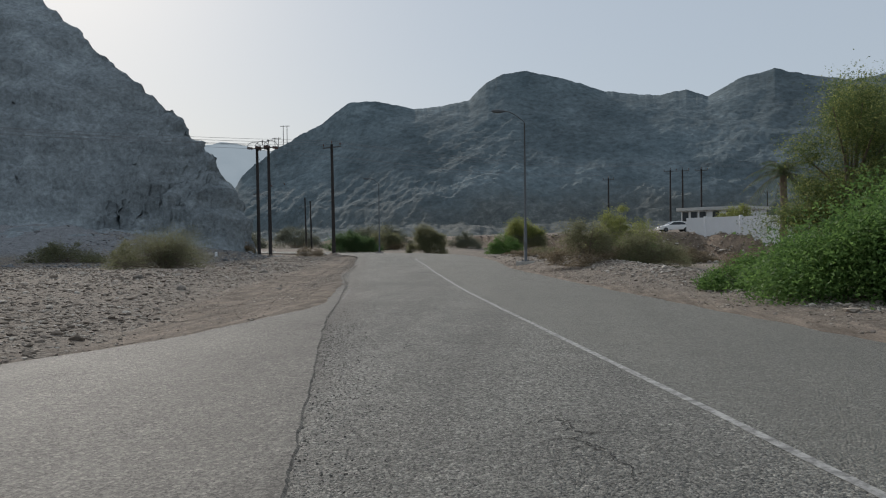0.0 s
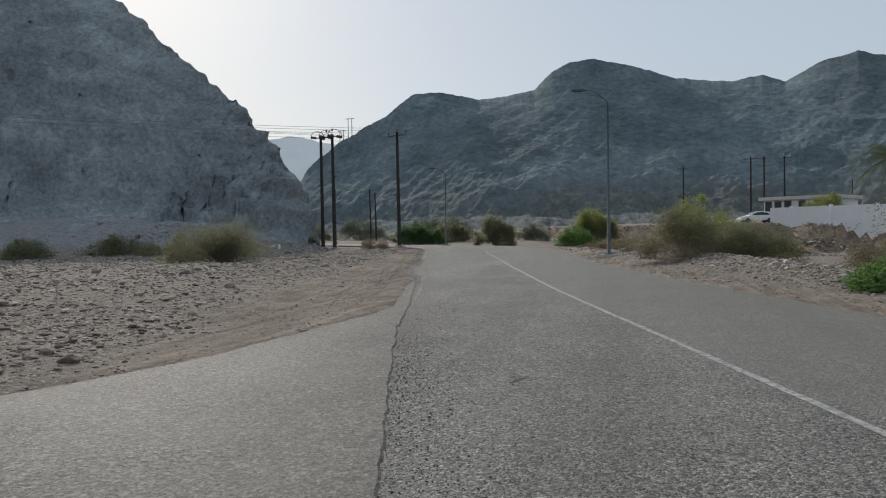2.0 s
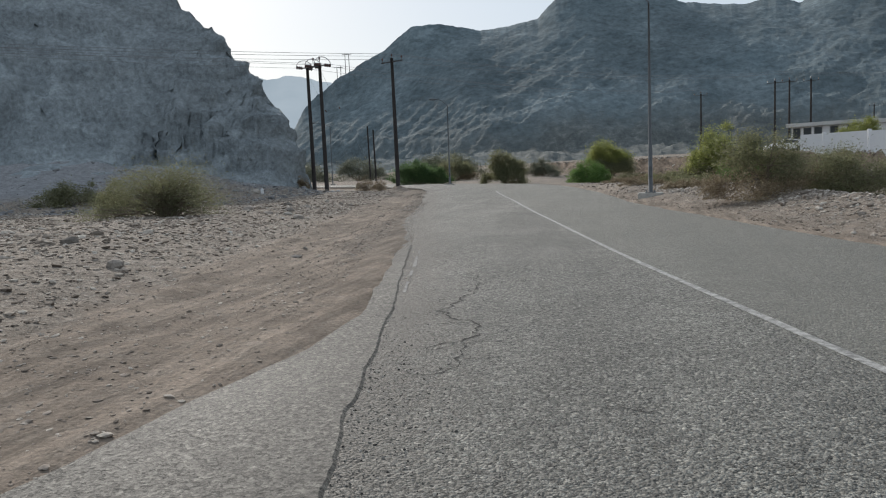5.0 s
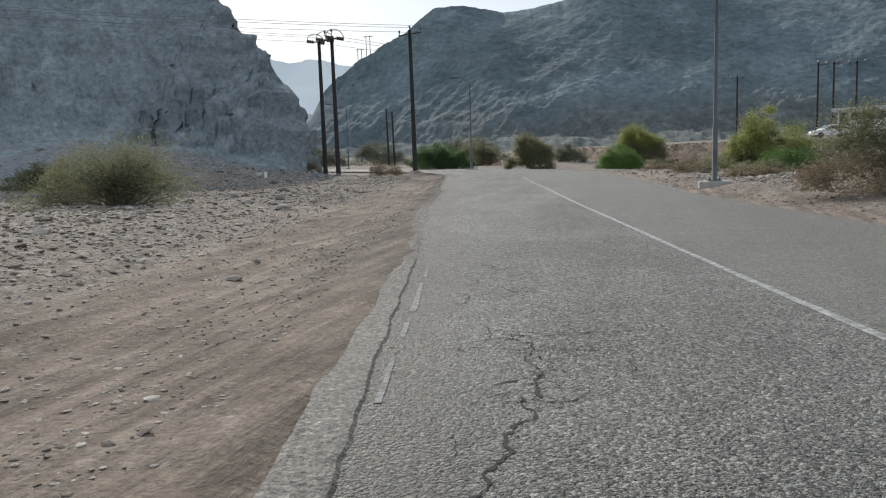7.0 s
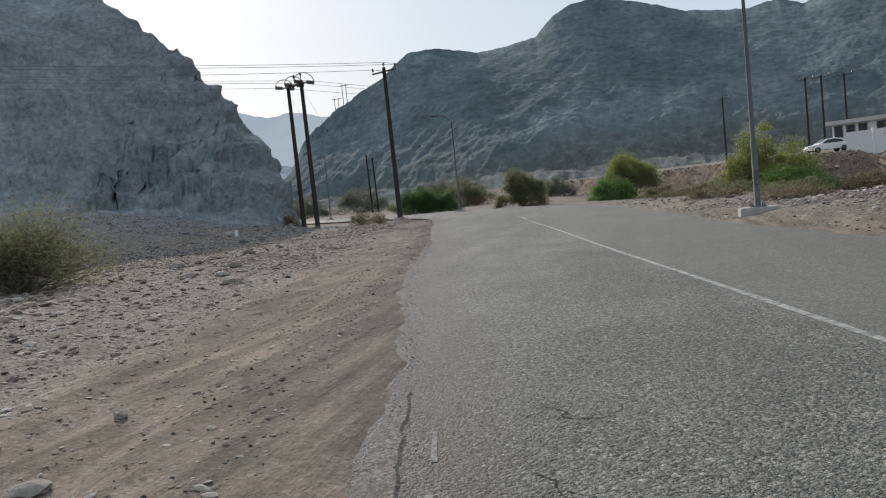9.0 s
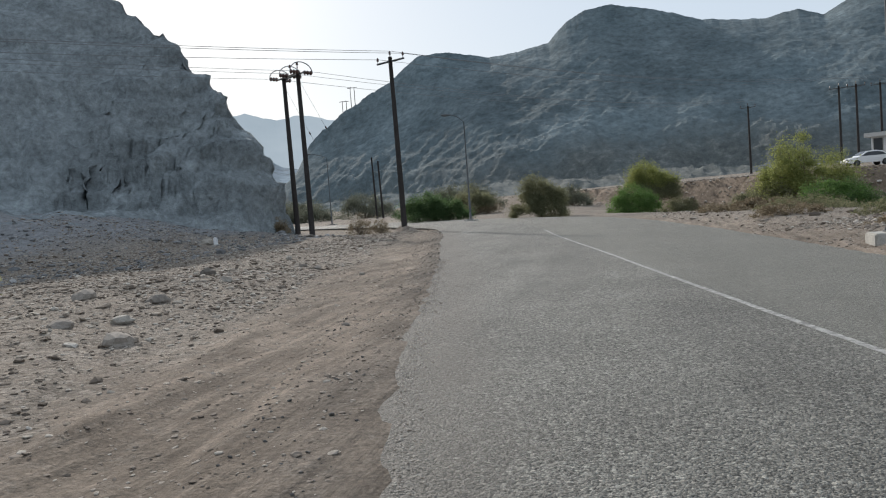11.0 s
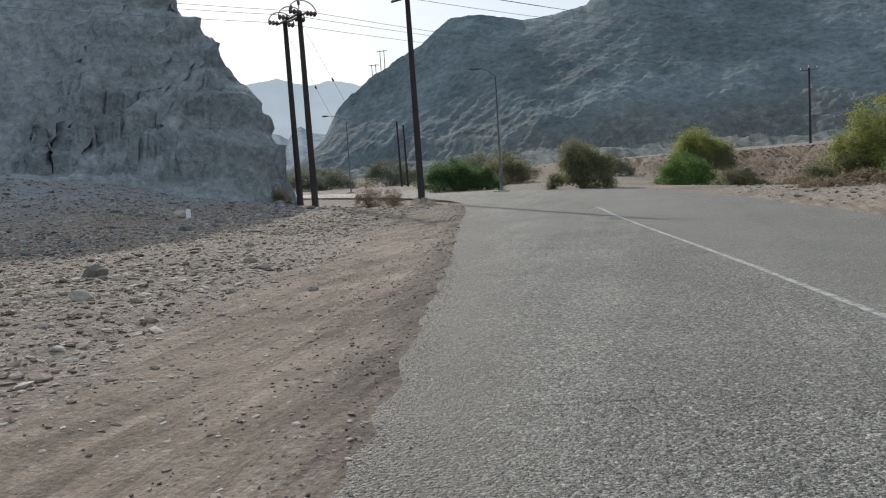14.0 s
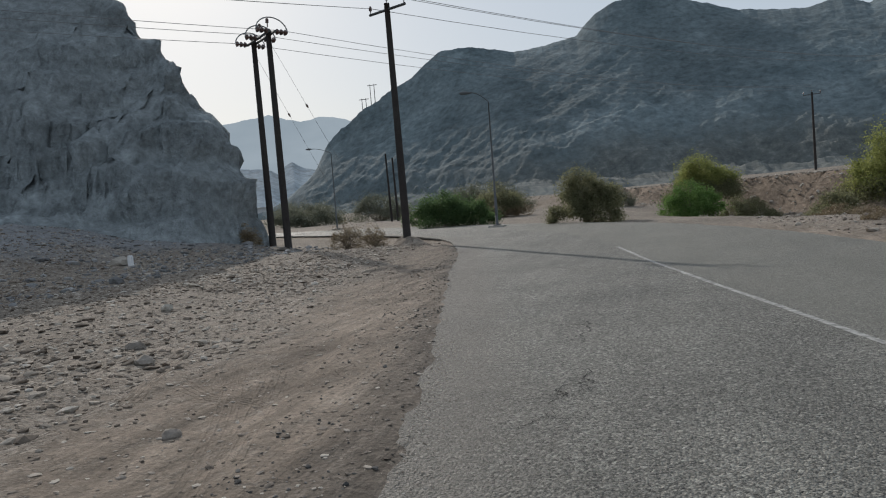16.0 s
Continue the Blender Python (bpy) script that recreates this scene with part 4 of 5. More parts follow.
def street_lamp(x, y, height=8.2, arm_to=(-1.7, -0.5), base=None):
    g = at_ground(x, y) if base is None else base
    e = empty("street_lamp", (x, y, g), "galvanised steel street lamp with one curved arm on a concrete plinth", "street lamp", "street lamps")
    bm = bmesh.new()
    box(bm, -0.48, 0.48, -0.36, 0.36, -0.3, 0.15, 0.03)
    part("plinth", bm, CONCRETE, e, "stained concrete plinth")
    bm = bmesh.new()
    box(bm, -0.2, 0.2, -0.2, 0.2, 0.15, 0.175)
    base_plate = part("base_plate", bm, STEEL, e)
    for sx in (-0.15, 0.15):
        for sy in (-0.15, 0.15):
            bm = bmesh.new()
            lathe(bm, (sx, sy, 0.17), [(0, 0.025), (0.04, 0.025), (0.045, 0.012), (0.08, 0.012)], 6)
            part("bolt", bm, STEEL, base_plate)
    bm = bmesh.new()
    lathe(bm, (0, 0, 0.17), [(0, 0.085), (1.7, 0.08), (1.72, 0.065), (height * 0.6, 0.05), (height - 0.4, 0.032)], 12)
    part("post", bm, STEEL, e, "", True)
    bm = bmesh.new()
    box(bm, -0.06, 0.06, -0.115, -0.09, 0.75, 1.15, 0.005)
    part("hatch", bm, STEEL, e)
    ax, ay = arm_to
    bm = bmesh.new()
    tube(bm, [(ax * t, ay * t, height - 0.2 + 0.55 * math.sin(t * math.pi / 2)) for t in (k / 8 for k in range(9))], 0.026, 8)
    part("arm", bm, STEEL, e, "", True)
    bm = bmesh.new()
    n = Vector((ax, ay, 0)).normalized()
    c = Vector((ax, ay, height + 0.35))
    tube(bm, [c - n * 0.05, c + n * 0.1, c + n * 0.35, c + n * 0.6, c + n * 0.68], [0.03, 0.07, 0.10, 0.08, 0.02], 10)
    part("lamp_head", bm, STEEL, e, "grey lamp head", True)
    return e


street_lamp(2.04, 40.8, 7.5, (-1.0, -0.25))
street_lamp(-14.7, 80.6, 7.5, (-0.9, -0.35))
street_lamp(-38.0, 111.5, 8.2, (-1.9, -0.4))
street_lamp(-99.0, 211.0, 10.6, (-2.0, -0.4))


def pylon(x, y, z, h):
    e = empty("pylon", (x, y, z), "thin steel power pylon on the mountain crest", "pylon", "pylons on the crest")
    for dx in (-0.9, 0.9):
        bm = bmesh.new()
        tube(bm, [(dx, 0, -6), (dx, 0, h)], [0.2, 0.14], 6)
        part("leg", bm, IRON, e)
    bm = bmesh.new()
    tube(bm, [(-2.2, 0, h - 0.4), (2.2, 0, h - 0.4)], 0.14, 6)
    part("crossarm", bm, IRON, e)


pylon(-120.5, 352.0, 47.0, 9.0)
pylon(-124.6, 352.0, 45.0, 5.5)


# ---- plants ----
def leaf_cloud(name, centres, spread, count, size, mat, seed, droop=0.0, slim=3.0):
    """Many small leaves round the clump centres, as one mesh."""
    rng = np.random.default_rng(seed)
    centres = np.asarray(centres)
    pick = rng.integers(0, len(centres), count)
    p = centres[pick] + rng.normal(0, 1, (count, 3)) * spread[pick, None] * np.array([1, 1, 0.75])
    p[:, 2] = np.maximum(p[:, 2], 0.02)
    a = rng.normal(0, 1, (count, 3))
    a[:, 2] = a[:, 2] * 0.7 - droop
    a /= np.linalg.norm(a, axis=1)[:, None]
    b = np.cross(a, rng.normal(0, 1, (count, 3)))
    b /= np.linalg.norm(b, axis=1)[:, None]
    s = size * rng.uniform(0.6, 1.4, count)[:, None]
    v = np.stack([p - b * s / slim * 0.7, p + a * s, p + b * s / slim * 0.7], 1).reshape(-1, 3)
    return new(name, mesh_of(name, v, np.arange(count * 3).reshape(-1, 3), mat))


def shrub(x, y, w, dep, h, mat, count, leaf, seed, label, name="shrub", category="shrub", group="", low=0.15, stems=9, clumps=80, base=None, shape=0.8, slim=3.0, trunk=0.02, mats=None):
    """A many-stemmed plant: stems fan out from the foot and carry uneven clumps of leaves."""
    rng = np.random.default_rng(seed)
    g = at_ground(x, y) - 0.03 if base is None else base
    e = empty(name, (x, y, g), label, category, group)
    lobes = rng.uniform(0.55, 1.2, 9)
    peaks = rng.uniform(0.6, 1.08, 9)
    loose = 1.0
    if group == VALLEY:                  # airy crowns with gaps and stray sprays
        lobes, peaks, loose, clumps = rng.uniform(0.65, 1.2, 9), rng.uniform(0.75, 1.05, 9), 0.8, int(clumps * 1.3)
    cs, sp = [], []
    for k in range(clumps):
        t = rng.uniform(0, 2 * math.pi)
        r = math.sqrt(rng.uniform(0.02, 1.0)) * lobes[int(t / (2 * math.pi) * 9) % 9]
        top = h * max(0.12, 1 - shape * r**2.2) * peaks[int(t / (2 * math.pi) * 9 + 4.5 * r) % 9] * rng.uniform(0.85, 1.05)
        z = low * h + (top - low * h) * rng.uniform(0.0, 1.0) ** 0.6
        cs.append((r * math.cos(t) * w / 2, r * math.sin(t) * dep / 2, z))
        sp.append(loose * rng.uniform(0.035, 0.1) * min(w, 2.2 * h))
    cs, sp = np.array(cs), np.array(sp)
    bm = bmesh.new()
    for k in rng.choice(clumps, min(stems, clumps), replace=False):
        c = Vector(cs[k])
        mid = Vector((c.x * 0.35, c.y * 0.35, c.z * 0.55)) + Vector(rng.normal(0, 0.04 * h, 3))
        r0 = trunk * h
        tube(bm, [(rng.normal(0, 0.03) * w * 0.5, rng.normal(0, 0.03) * w * 0.5, -0.05), mid, c], [r0, r0 * 0.6, r0 * 0.2], 5)
        for _ in range(3):
            o = Vector(cs[rng.integers(0, clumps)])
            if (o - c).length < 0.5 * w:
                tube(bm, [mid, mid.lerp(o, 0.6) + Vector(rng.normal(0, 0.03 * h, 3)), o], [r0 * 0.4, r0 * 0.25, r0 * 0.1], 4)
    part("branchwork", bm, BARK, e, "thin grey brown stems")
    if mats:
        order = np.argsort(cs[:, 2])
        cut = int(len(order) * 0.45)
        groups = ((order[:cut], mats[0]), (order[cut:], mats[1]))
    else:
        groups = ((np.arange(clumps), mat),)
    for idx, m in groups:
        f = leaf_cloud("foliage", cs[idx], sp[idx], int(2.7 * count * len(idx) / clumps), leaf * 0.78, m, seed + 1, 0.1, slim)
        f.parent = e
    return e


BY_ROAD, VALLEY = "scrub along the road", "trees and bushes of the valley"
shrub(-12.6, 31.0, 4.3, 3.0, 2.0, OLIVE, 8500, 0.085, 11, "grey olive thorny shrub on stony ground", group=BY_ROAD, low=0.08, slim=5, stems=60, clumps=120)
shrub(-14.9, 31.9, 1.8, 1.6, 1.3, OLIVE, 2500, 0.085, 12, "small grey olive thorny shrub on stony ground", group=BY_ROAD, low=0.08, slim=4)
shrub(-26.5, 44.8, 4.4, 3.0, 1.3, OLIVE, 4000, 0.12, 13, "dark shrub in the shade of the hill", group=BY_ROAD, low=0.02)
shrub(-30.5, 41.5, 3.2, 2.4, 1.3, OLIVE, 3000, 0.11, 15, "dull olive shrub at the foot of the hill", group=BY_ROAD, low=0.02)
shrub(4.9, 33.2, 3.1, 2.2, 2.0, OLIVE, 9000, 0.085, 16, "brownish olive shrub on the stony verge", group=BY_ROAD, low=0.05, slim=4, mats=(DRY, OLIVE))
shrub(7.3, 33.8, 3.6, 2.4, 1.75, OLIVE, 8000, 0.085, 17, "sprawling olive shrub with bare brown twigs", group=BY_ROAD, low=0.05, slim=4, stems=24)
shrub(-18.0, 66.0, 1.7, 1.1, 1.35, DRY, 1900, 0.10, 19, "dry straw coloured bush beside a pole", group=BY_ROAD, low=0.02, slim=7, stems=20)
shrub(-16.9, 66.4, 1.25, 0.9, 1.1, DRY, 1300, 0.10, 20, "dry straw coloured bush beside a pole", group=BY_ROAD, low=0.02, slim=7, stems=16)
shrub(-24.6, 69.6, 1.3, 1.0, 1.15, DRY, 1800, 0.10, 21, "dry brown bush at the foot of the hill", group=BY_ROAD, low=0.02, slim=6, stems=16)
# big fresh green growth on the verge near the start
shrub(10.5, 17.0, 5.2, 6.5, 2.5, GREEN, 26000, 0.11, 31, "large fresh green bush spilling onto the verge", group=BY_ROAD, low=0.02, clumps=150, slim=2.6)
shrub(8.3, 20.2, 2.2, 2.0, 0.85, GREEN, 5000, 0.09, 32, "low fresh green bush on the verge", group=BY_ROAD, low=0.02, slim=2.6)
shrub(11.3, 24.5, 4.0, 3.4, 1.6, GREEN, 9000, 0.10, 33, "fresh green bush behind the verge", group=BY_ROAD, low=0.02, slim=2.6)
shrub(10.4, 29.8, 2.0, 1.6, 1.2, DRY, 3000, 0.09, 34, "dry reddish brown bush", group=BY_ROAD, low=0.02, slim=5)
# plants across the road bend and in the valley
shrub(-20.2, 90.5, 6.2, 3.6, 2.5, DEEP, 13000, 0.16, 41, "dense dark green bush beyond the road bend", group=VALLEY, low=0.02, shape=0.6)
shrub(-20.6, 110.5, 5.2, 4.0, 3.6, DRY, 7000, 0.2, 42, "brown leafless bush beyond the road bend", group=VALLEY, low=0.05, mats=(DRY, OLIVE))
shrub(-25.5, 118.0, 7.0, 5.0, 4.2, HAZED, 7000, 0.22, 43, "olive tree-like bush down the valley", group=VALLEY, low=0.05)
shrub(-9.4, 79.8, 4.0, 3.4, 3.5, OLIVE, 14000, 0.13, 45, "olive green bush beyond the road bend", group=VALLEY, low=0.03)
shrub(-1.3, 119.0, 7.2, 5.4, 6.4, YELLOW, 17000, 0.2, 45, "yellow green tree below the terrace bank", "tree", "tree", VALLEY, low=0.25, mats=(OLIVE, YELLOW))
shrub(-3.2, 104.0, 5.6, 4.0, 3.1, GREEN, 9000, 0.17, 46, "fresh green bush below the terrace bank", group=VALLEY, low=0.02)
shrub(1.8, 111.0, 4.6, 3.0, 2.0, OLIVE, 5000, 0.16, 47, "dull olive scrub below the terrace bank", group=VALLEY, low=0.02)
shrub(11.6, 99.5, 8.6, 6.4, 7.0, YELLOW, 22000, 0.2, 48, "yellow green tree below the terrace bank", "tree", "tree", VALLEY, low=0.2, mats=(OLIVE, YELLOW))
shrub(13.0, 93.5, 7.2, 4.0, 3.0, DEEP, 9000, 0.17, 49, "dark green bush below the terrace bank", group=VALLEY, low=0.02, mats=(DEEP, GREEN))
shrub(6.2, 96.0, 3.8, 3.0, 2.4, OLIVE, 4000, 0.16, 50, "dull olive scrub below the terrace bank", group=VALLEY, low=0.02)
shrub(18.5, 90.0, 6.0, 4.0, 1.8, DRY, 6000, 0.17, 51, "dry brown scrub below the terrace bank", group=VALLEY, low=0.02)
shrub(7.2, 70.0, 5.0, 3.0, 1.2, OLIVE, 4000, 0.14, 52, "dull olive scrub in the dry valley", group=VALLEY, low=0.02, mats=(DRY, OLIVE))
shrub(2.8, 62.0, 4.0, 2.4, 0.6, DRY, 3000, 0.13, 53, "low dry scrub beside the road", group=VALLEY, low=0.02)
shrub(-49.6, 156.5, 12.0, 6.0, 5.0, HAZED, 7000, 0.26, 54, "dull olive scrub down the valley", group=VALLEY, low=0.02)
shrub(-70.0, 171.0, 18.0, 8.0, 5.0, HAZED, 7000, 0.25, 55, "olive bush down the valley", group=VALLEY, low=0.02)
shrub(-60.0, 150.0, 14.0, 8.0, 4.0, HAZED, 7000, 0.3, 56, "dark trees down the valley", "tree", "tree", VALLEY, low=0.05)
shrub(-28.0, 140.0, 12.0, 7.0, 4.5, HAZED, 7000, 0.28, 57, "olive bush down the valley", group=VALLEY, low=0.02)
shrub(-11.0, 128.0, 6.0, 4.0, 2.6, HAZED, 4000, 0.2, 58, "olive bush down the valley", group=VALLEY, low=0.02)
shrub(26.5, 106.5, 6.0, 3.0, 3.6, YELLOW, 7000, 0.18, 59, "yellow green bush behind the white wall", group=VALLEY, low=0.1)


for i, (d, yy, w, h, m, word) in enumerate([(7.2, 43.5, 2.4, 0.8, DRY, "dry straw coloured"), (8.6, 47.0, 3.0, 1.0, OLIVE, "dull olive"), (7.4, 51.5, 2.6, 0.7, DRY, "dry straw coloured"),
                                            (9.4, 55.5, 3.2, 1.2, OLIVE, "dull olive"), (7.8, 59.0, 2.2, 0.6, DRY, "dry straw coloured"), (10.6, 64.0, 3.4, 1.2, YELLOW, "yellow green"),
                                            (8.8, 69.0, 2.8, 0.9, DRY, "dry straw coloured"), (12.0, 72.5, 3.6, 1.5, OLIVE, "dull olive"), (9.6, 77.5, 3.0, 1.1, OLIVE, "dull olive"),
                                            (11.5, 40.0, 3.0, 1.3, OLIVE, "dull olive"), (13.5, 46.0, 3.4, 1.2, DRY, "dry straw coloured")]):
    xx = float(np.interp(yy, LINE[:289, 1], LINE[:289, 0])) + d
    shrub(xx, yy, w, 0.7 * w, 0.6 * h, m, 1500, 0.11, 400 + i, "low " + word + " scrub on the stony verge", group=VALLEY, low=0.02, slim=5)


def tall_tree():
    """A tall spreading tree with a forked trunk."""
    rng = np.random.default_rng(77)
    x, y = 13.6, 28.6
    e = empty("tree", (x, y, at_ground(x, y) - 0.05), "tall feathery green tree above the roadside bushes", "tree", VALLEY)
    bm = bmesh.new()
    tube(bm, [(0, 0, -0.1), (0.1, 0, 1.4), (0.0, 0.1, 2.4)], [0.22, 0.17, 0.14], 9)
    part("trunk", bm, BARK, e, "", True)
    cs, sp = [], []
    bm = bmesh.new()
    for k in range(26):
        t = rng.uniform(0, 2 * math.pi)
        r, z = rng.uniform(0.6, 3.4), rng.uniform(2.2, 7.0)
        r *= 1 - 0.35 * abs(z - 4) / 3
        end = Vector((r * math.cos(t), r * math.sin(t), z))
        mid = Vector((end.x * 0.4, end.y * 0.4, 2.2 + (z - 2.2) * 0.6))
        tube(bm, [(0, 0.05, 2.2), mid, end], [0.08, 0.045, 0.012], 5)
        for _ in range(5):
            c = mid.lerp(end, rng.uniform(0.4, 1.1)) + Vector(rng.normal(0, 0.35, 3))
            cs.append(tuple(c))
            sp.append(rng.uniform(0.22, 0.48))
    part("branchwork", bm, BARK, e, "", True)
    f = leaf_cloud("crown", np.array(cs), np.array(sp), 75000, 0.08, FEATHERY, 78, 0.3, 4)
    f.parent = e
    f = leaf_cloud("crown", np.array(cs), np.array(sp), 40000, 0.08, YELLOW, 79, 0.3, 4)
    f.parent = e


tall_tree()


def palm(x, y, crown, r):
    g = at_ground(x, y)
    e = empty("date_palm", (x, y, g), "date palm with drooping grey green fronds", "palm tree", VALLEY)
    bm = bmesh.new()
    n = 12
    tube(bm, [(0.03 * math.sin(k), 0, -0.1 + crown * k / n) for k in range(n + 1)], [0.24 + (0.03 if k % 2 else 0) for k in range(n + 1)], 10)
    part("trunk", bm, BARK, e)
    rng = np.random.default_rng(int(x * 10))
    for k in range(34):
        t, up = rng.uniform(0, 2 * math.pi), rng.uniform(-0.5, 1.25)
        pts = []
        for j in range(9):
            s = j / 8
            pts.append(Vector((math.cos(t) * r * s * math.cos(up * (1 - 0.3 * s)), math.sin(t) * r * s * math.cos(up * (1 - 0.3 * s)), crown + r * (math.sin(up) * s - 0.75 * s * s))))
        v, f = [], []
        for j in range(1, 9):
            a, b = pts[j - 1], pts[j]
            way = (b - a).normalized()
            out = way.cross((0, 0, 1)).normalized()
            for q in range(3):
                c = a.lerp(b, q / 3)
                size = r * 0.24 * math.sin(math.pi * min(1, (j + q / 3) / 9.2)) + 0.05
                for sign in (-1, 1):
                    tip = c + out * sign * size + way * size * 0.6 - Vector((0, 0, size * 0.45))
                    i = len(v)
                    v += [c, c + way * 0.05, tip]
                    f.append((i, i + 1, i + 2))
        ob = new("frond", mesh_of("frond", [tuple(p) for p in v], f, PALM))
        ob.parent = e
        bm = bmesh.new()
        tube(bm, pts, [0.025 - 0.0025 * j for j in range(9)], 4)
        part("midrib", bm, BARK, ob)
    return e


palm(19.9, 59.9, 7.4, 3.1)
palm(22.3, 56.5, 6.6, 3.0)


# ---- the walled house and the car on the terrace ----
def compound_wall():
    e = empty("compound_wall", (21.0, 106.6, 1.6), "white plastered compound wall on the terrace edge", "wall")
    corners = [(-0.4, 0.4), (1.5, -1.9), (4.9, -6.3), (8.4, -10.8), (11.8, -15.3)]
    for (ax, ay), (bx, by), top in zip(corners, corners[1:], (2.45, 2.45, 2.4, 2.35)):
        a, b = Vector((ax, ay, 0)), Vector((bx, by, 0))
        n = (b - a).normalized().cross((0, 0, 1)) * 0.1
        bm = bmesh.new()
        low = [a - n, b - n, b + n, a + n]
        vs = [bm.verts.new((p.x, p.y, z)) for z in (-1.6, top) for p in low]
        for q in ((3, 2, 1, 0), (4, 5, 6, 7), (0, 1, 5, 4), (1, 2, 6, 5), (2, 3, 7, 6), (3, 0, 4, 7)):
            bm.faces.new([vs[i] for i in q])
        part("wall_panel", bm, PLASTER, e)
        for p in (b,):
            bm = bmesh.new()
            box(bm, p.x - 0.17, p.x + 0.17, p.y - 0.17, p.y + 0.17, -1.6, top + 0.14, 0.02)
            part("pillar", bm, PLASTER, e)


compound_wall()


def house():
    e = empty("house", (26.2, 113.5, 2.3), "low flat-roofed white house behind a wall", "house", "", -38.0)
    bm = bmesh.new()
    box(bm, -4.6, 4.6, -2.6, 4.0, -0.6, 2.9)
    wall = part("wall", bm, PLASTER, e)
    bm = bmesh.new()
    box(bm, -5.1, 5.1, -3.1, 4.4, 2.9, 3.35, 0.03)
    part("roof", bm, ROOF_GREY, e, "pale flat roof slab")
    for x in (-3.9, -2.6, -1.3, 0.6, 2.6):
        win = empty("window", (0, 0, 0), "", "")
        win.matrix_world = Matrix.Identity(4)
        win.parent = e
        bm = bmesh.new()
        box(bm, x - 0.46, x + 0.46, -2.64, -2.603, 1.5, 2.75)
        part("pane", bm, DARK_OPENING, win, "dark glass pane")
        bm = bmesh.new()
        for x0, x1, z0, z1 in ((x - 0.54, x - 0.46, 1.42, 2.83), (x + 0.46, x + 0.54, 1.42, 2.83), (x - 0.46, x + 0.46, 1.42, 1.5), (x - 0.46, x + 0.46, 2.75, 2.83)):
            box(bm, x0, x1, -2.68, -2.602, z0, z1)
        part("window_frame", bm, ROOF_GREY, win)
    for y in (-1.6, 0.0, 1.6):
        bm = bmesh.new()
        box(bm, -4.64, -4.603, y - 0.45, y + 0.45, 1.5, 2.75)
        part("window", bm, DARK_OPENING, e, "dark glass window")


house()


def sedan(x, y, turn):
    """A small saloon car, its nose along -x before it is turned."""
    g = at_ground(x, y)
    e = empty("car", (x, y, g), "white saloon car parked on the terrace", "car", "", turn)
    side = [(-2.2, 0.32), (-2.25, 0.55), (-2.15, 0.72), (-1.15, 0.90), (-0.35, 1.38), (0.55, 1.45), (1.25, 1.32), (1.75, 1.02), (2.2, 0.98), (2.27, 0.7), (2.22, 0.34)]
    bm = bmesh.new()
    rings = []
    for w, k in ((-0.86, 0.0), (-0.82, 1.0), (0.82, 1.0), (0.86, 0.0)):
        ring = []
        for px, pz in side:
            tuck = 0.16 * max(0, (pz - 0.9) / 0.55)
            ring.append(bm.verts.new((px, (abs(w) - tuck) * (1 if w > 0 else -1), pz + (0.02 if k else 0) * (pz > 0.8))))
        rings.append(ring)
    for a, b in zip(rings, rings[1:]):
        for k in range(len(side) - 1):
            bm.faces.new((a[k], a[k + 1], b[k + 1], b[k]))
        bm.faces.new((a[-1], a[0], b[0], b[-1]))
    bm.faces.new(rings[0][::-1])
    bm.faces.new(rings[-1])
    part("body", bm, CAR_WHITE, e)
    for sign in (-1, 1):
        bm = bmesh.new()
        vs = [bm.verts.new((px, sign * (0.86 - 0.16 * max(0, (pz - 0.9) / 0.55) + 0.012), pz)) for px, pz in ((-0.95, 0.95), (-0.32, 1.31), (0.5, 1.37), (1.15, 1.25), (1.45, 1.0))]
        bm.faces.new(vs)
        part("side_window", bm, CAR_GLASS, e, "dark side glass")
    for pts, nm in ((((-1.05, 0.945), (-0.4, 1.365)), "windscreen"), (((1.3, 1.32), (1.72, 1.06)), "rear_window")):
        bm = bmesh.new()
        (x0, z0), (x1, z1) = pts
        vs = [bm.verts.new(p) for p in ((x0, -0.7, z0 + 0.03), (x0, 0.7, z0 + 0.03), (x1, 0.62, z1 + 0.045), (x1, -0.62, z1 + 0.045))]
        bm.faces.new(vs)
        part(nm, bm, CAR_GLASS, e, "dark glass")
    for wx in (-1.38, 1.35):
        for wy in (-0.8, 0.8):
            s = 1 if wy > 0 else -1
            bm = bmesh.new()
            tube(bm, [(wx, wy - s * 0.1, 0.31), (wx, wy - s * 0.08, 0.31), (wx, wy + s * 0.08, 0.31), (wx, wy + s * 0.1, 0.31)], [0.27, 0.31, 0.31, 0.27], 18)
            wheel = part("wheel", bm, RUBBER, e, "black tyre")
            bm = bmesh.new()
            tube(bm, [(wx, wy + s * 0.08, 0.31), (wx, wy + s * 0.115, 0.31)], [0.2, 0.17], 12)
            part("rim", bm, STEEL, wheel)
    for wy in (-0.6, 0.6):
        bm = bmesh.new()
        box(bm, -2.26, -2.16, wy - 0.18, wy + 0.18, 0.6, 0.72, 0.01)
        part("headlight", bm, STEEL, e, "clear headlight")
        bm = bmesh.new()
        box(bm, 2.2, 2.275, wy - 0.18, wy + 0.18, 0.72, 0.88, 0.01)
        part("tail_light", bm, PORCELAIN, e, "dark red tail light")


sedan(19.3, 109.6, 12.0)


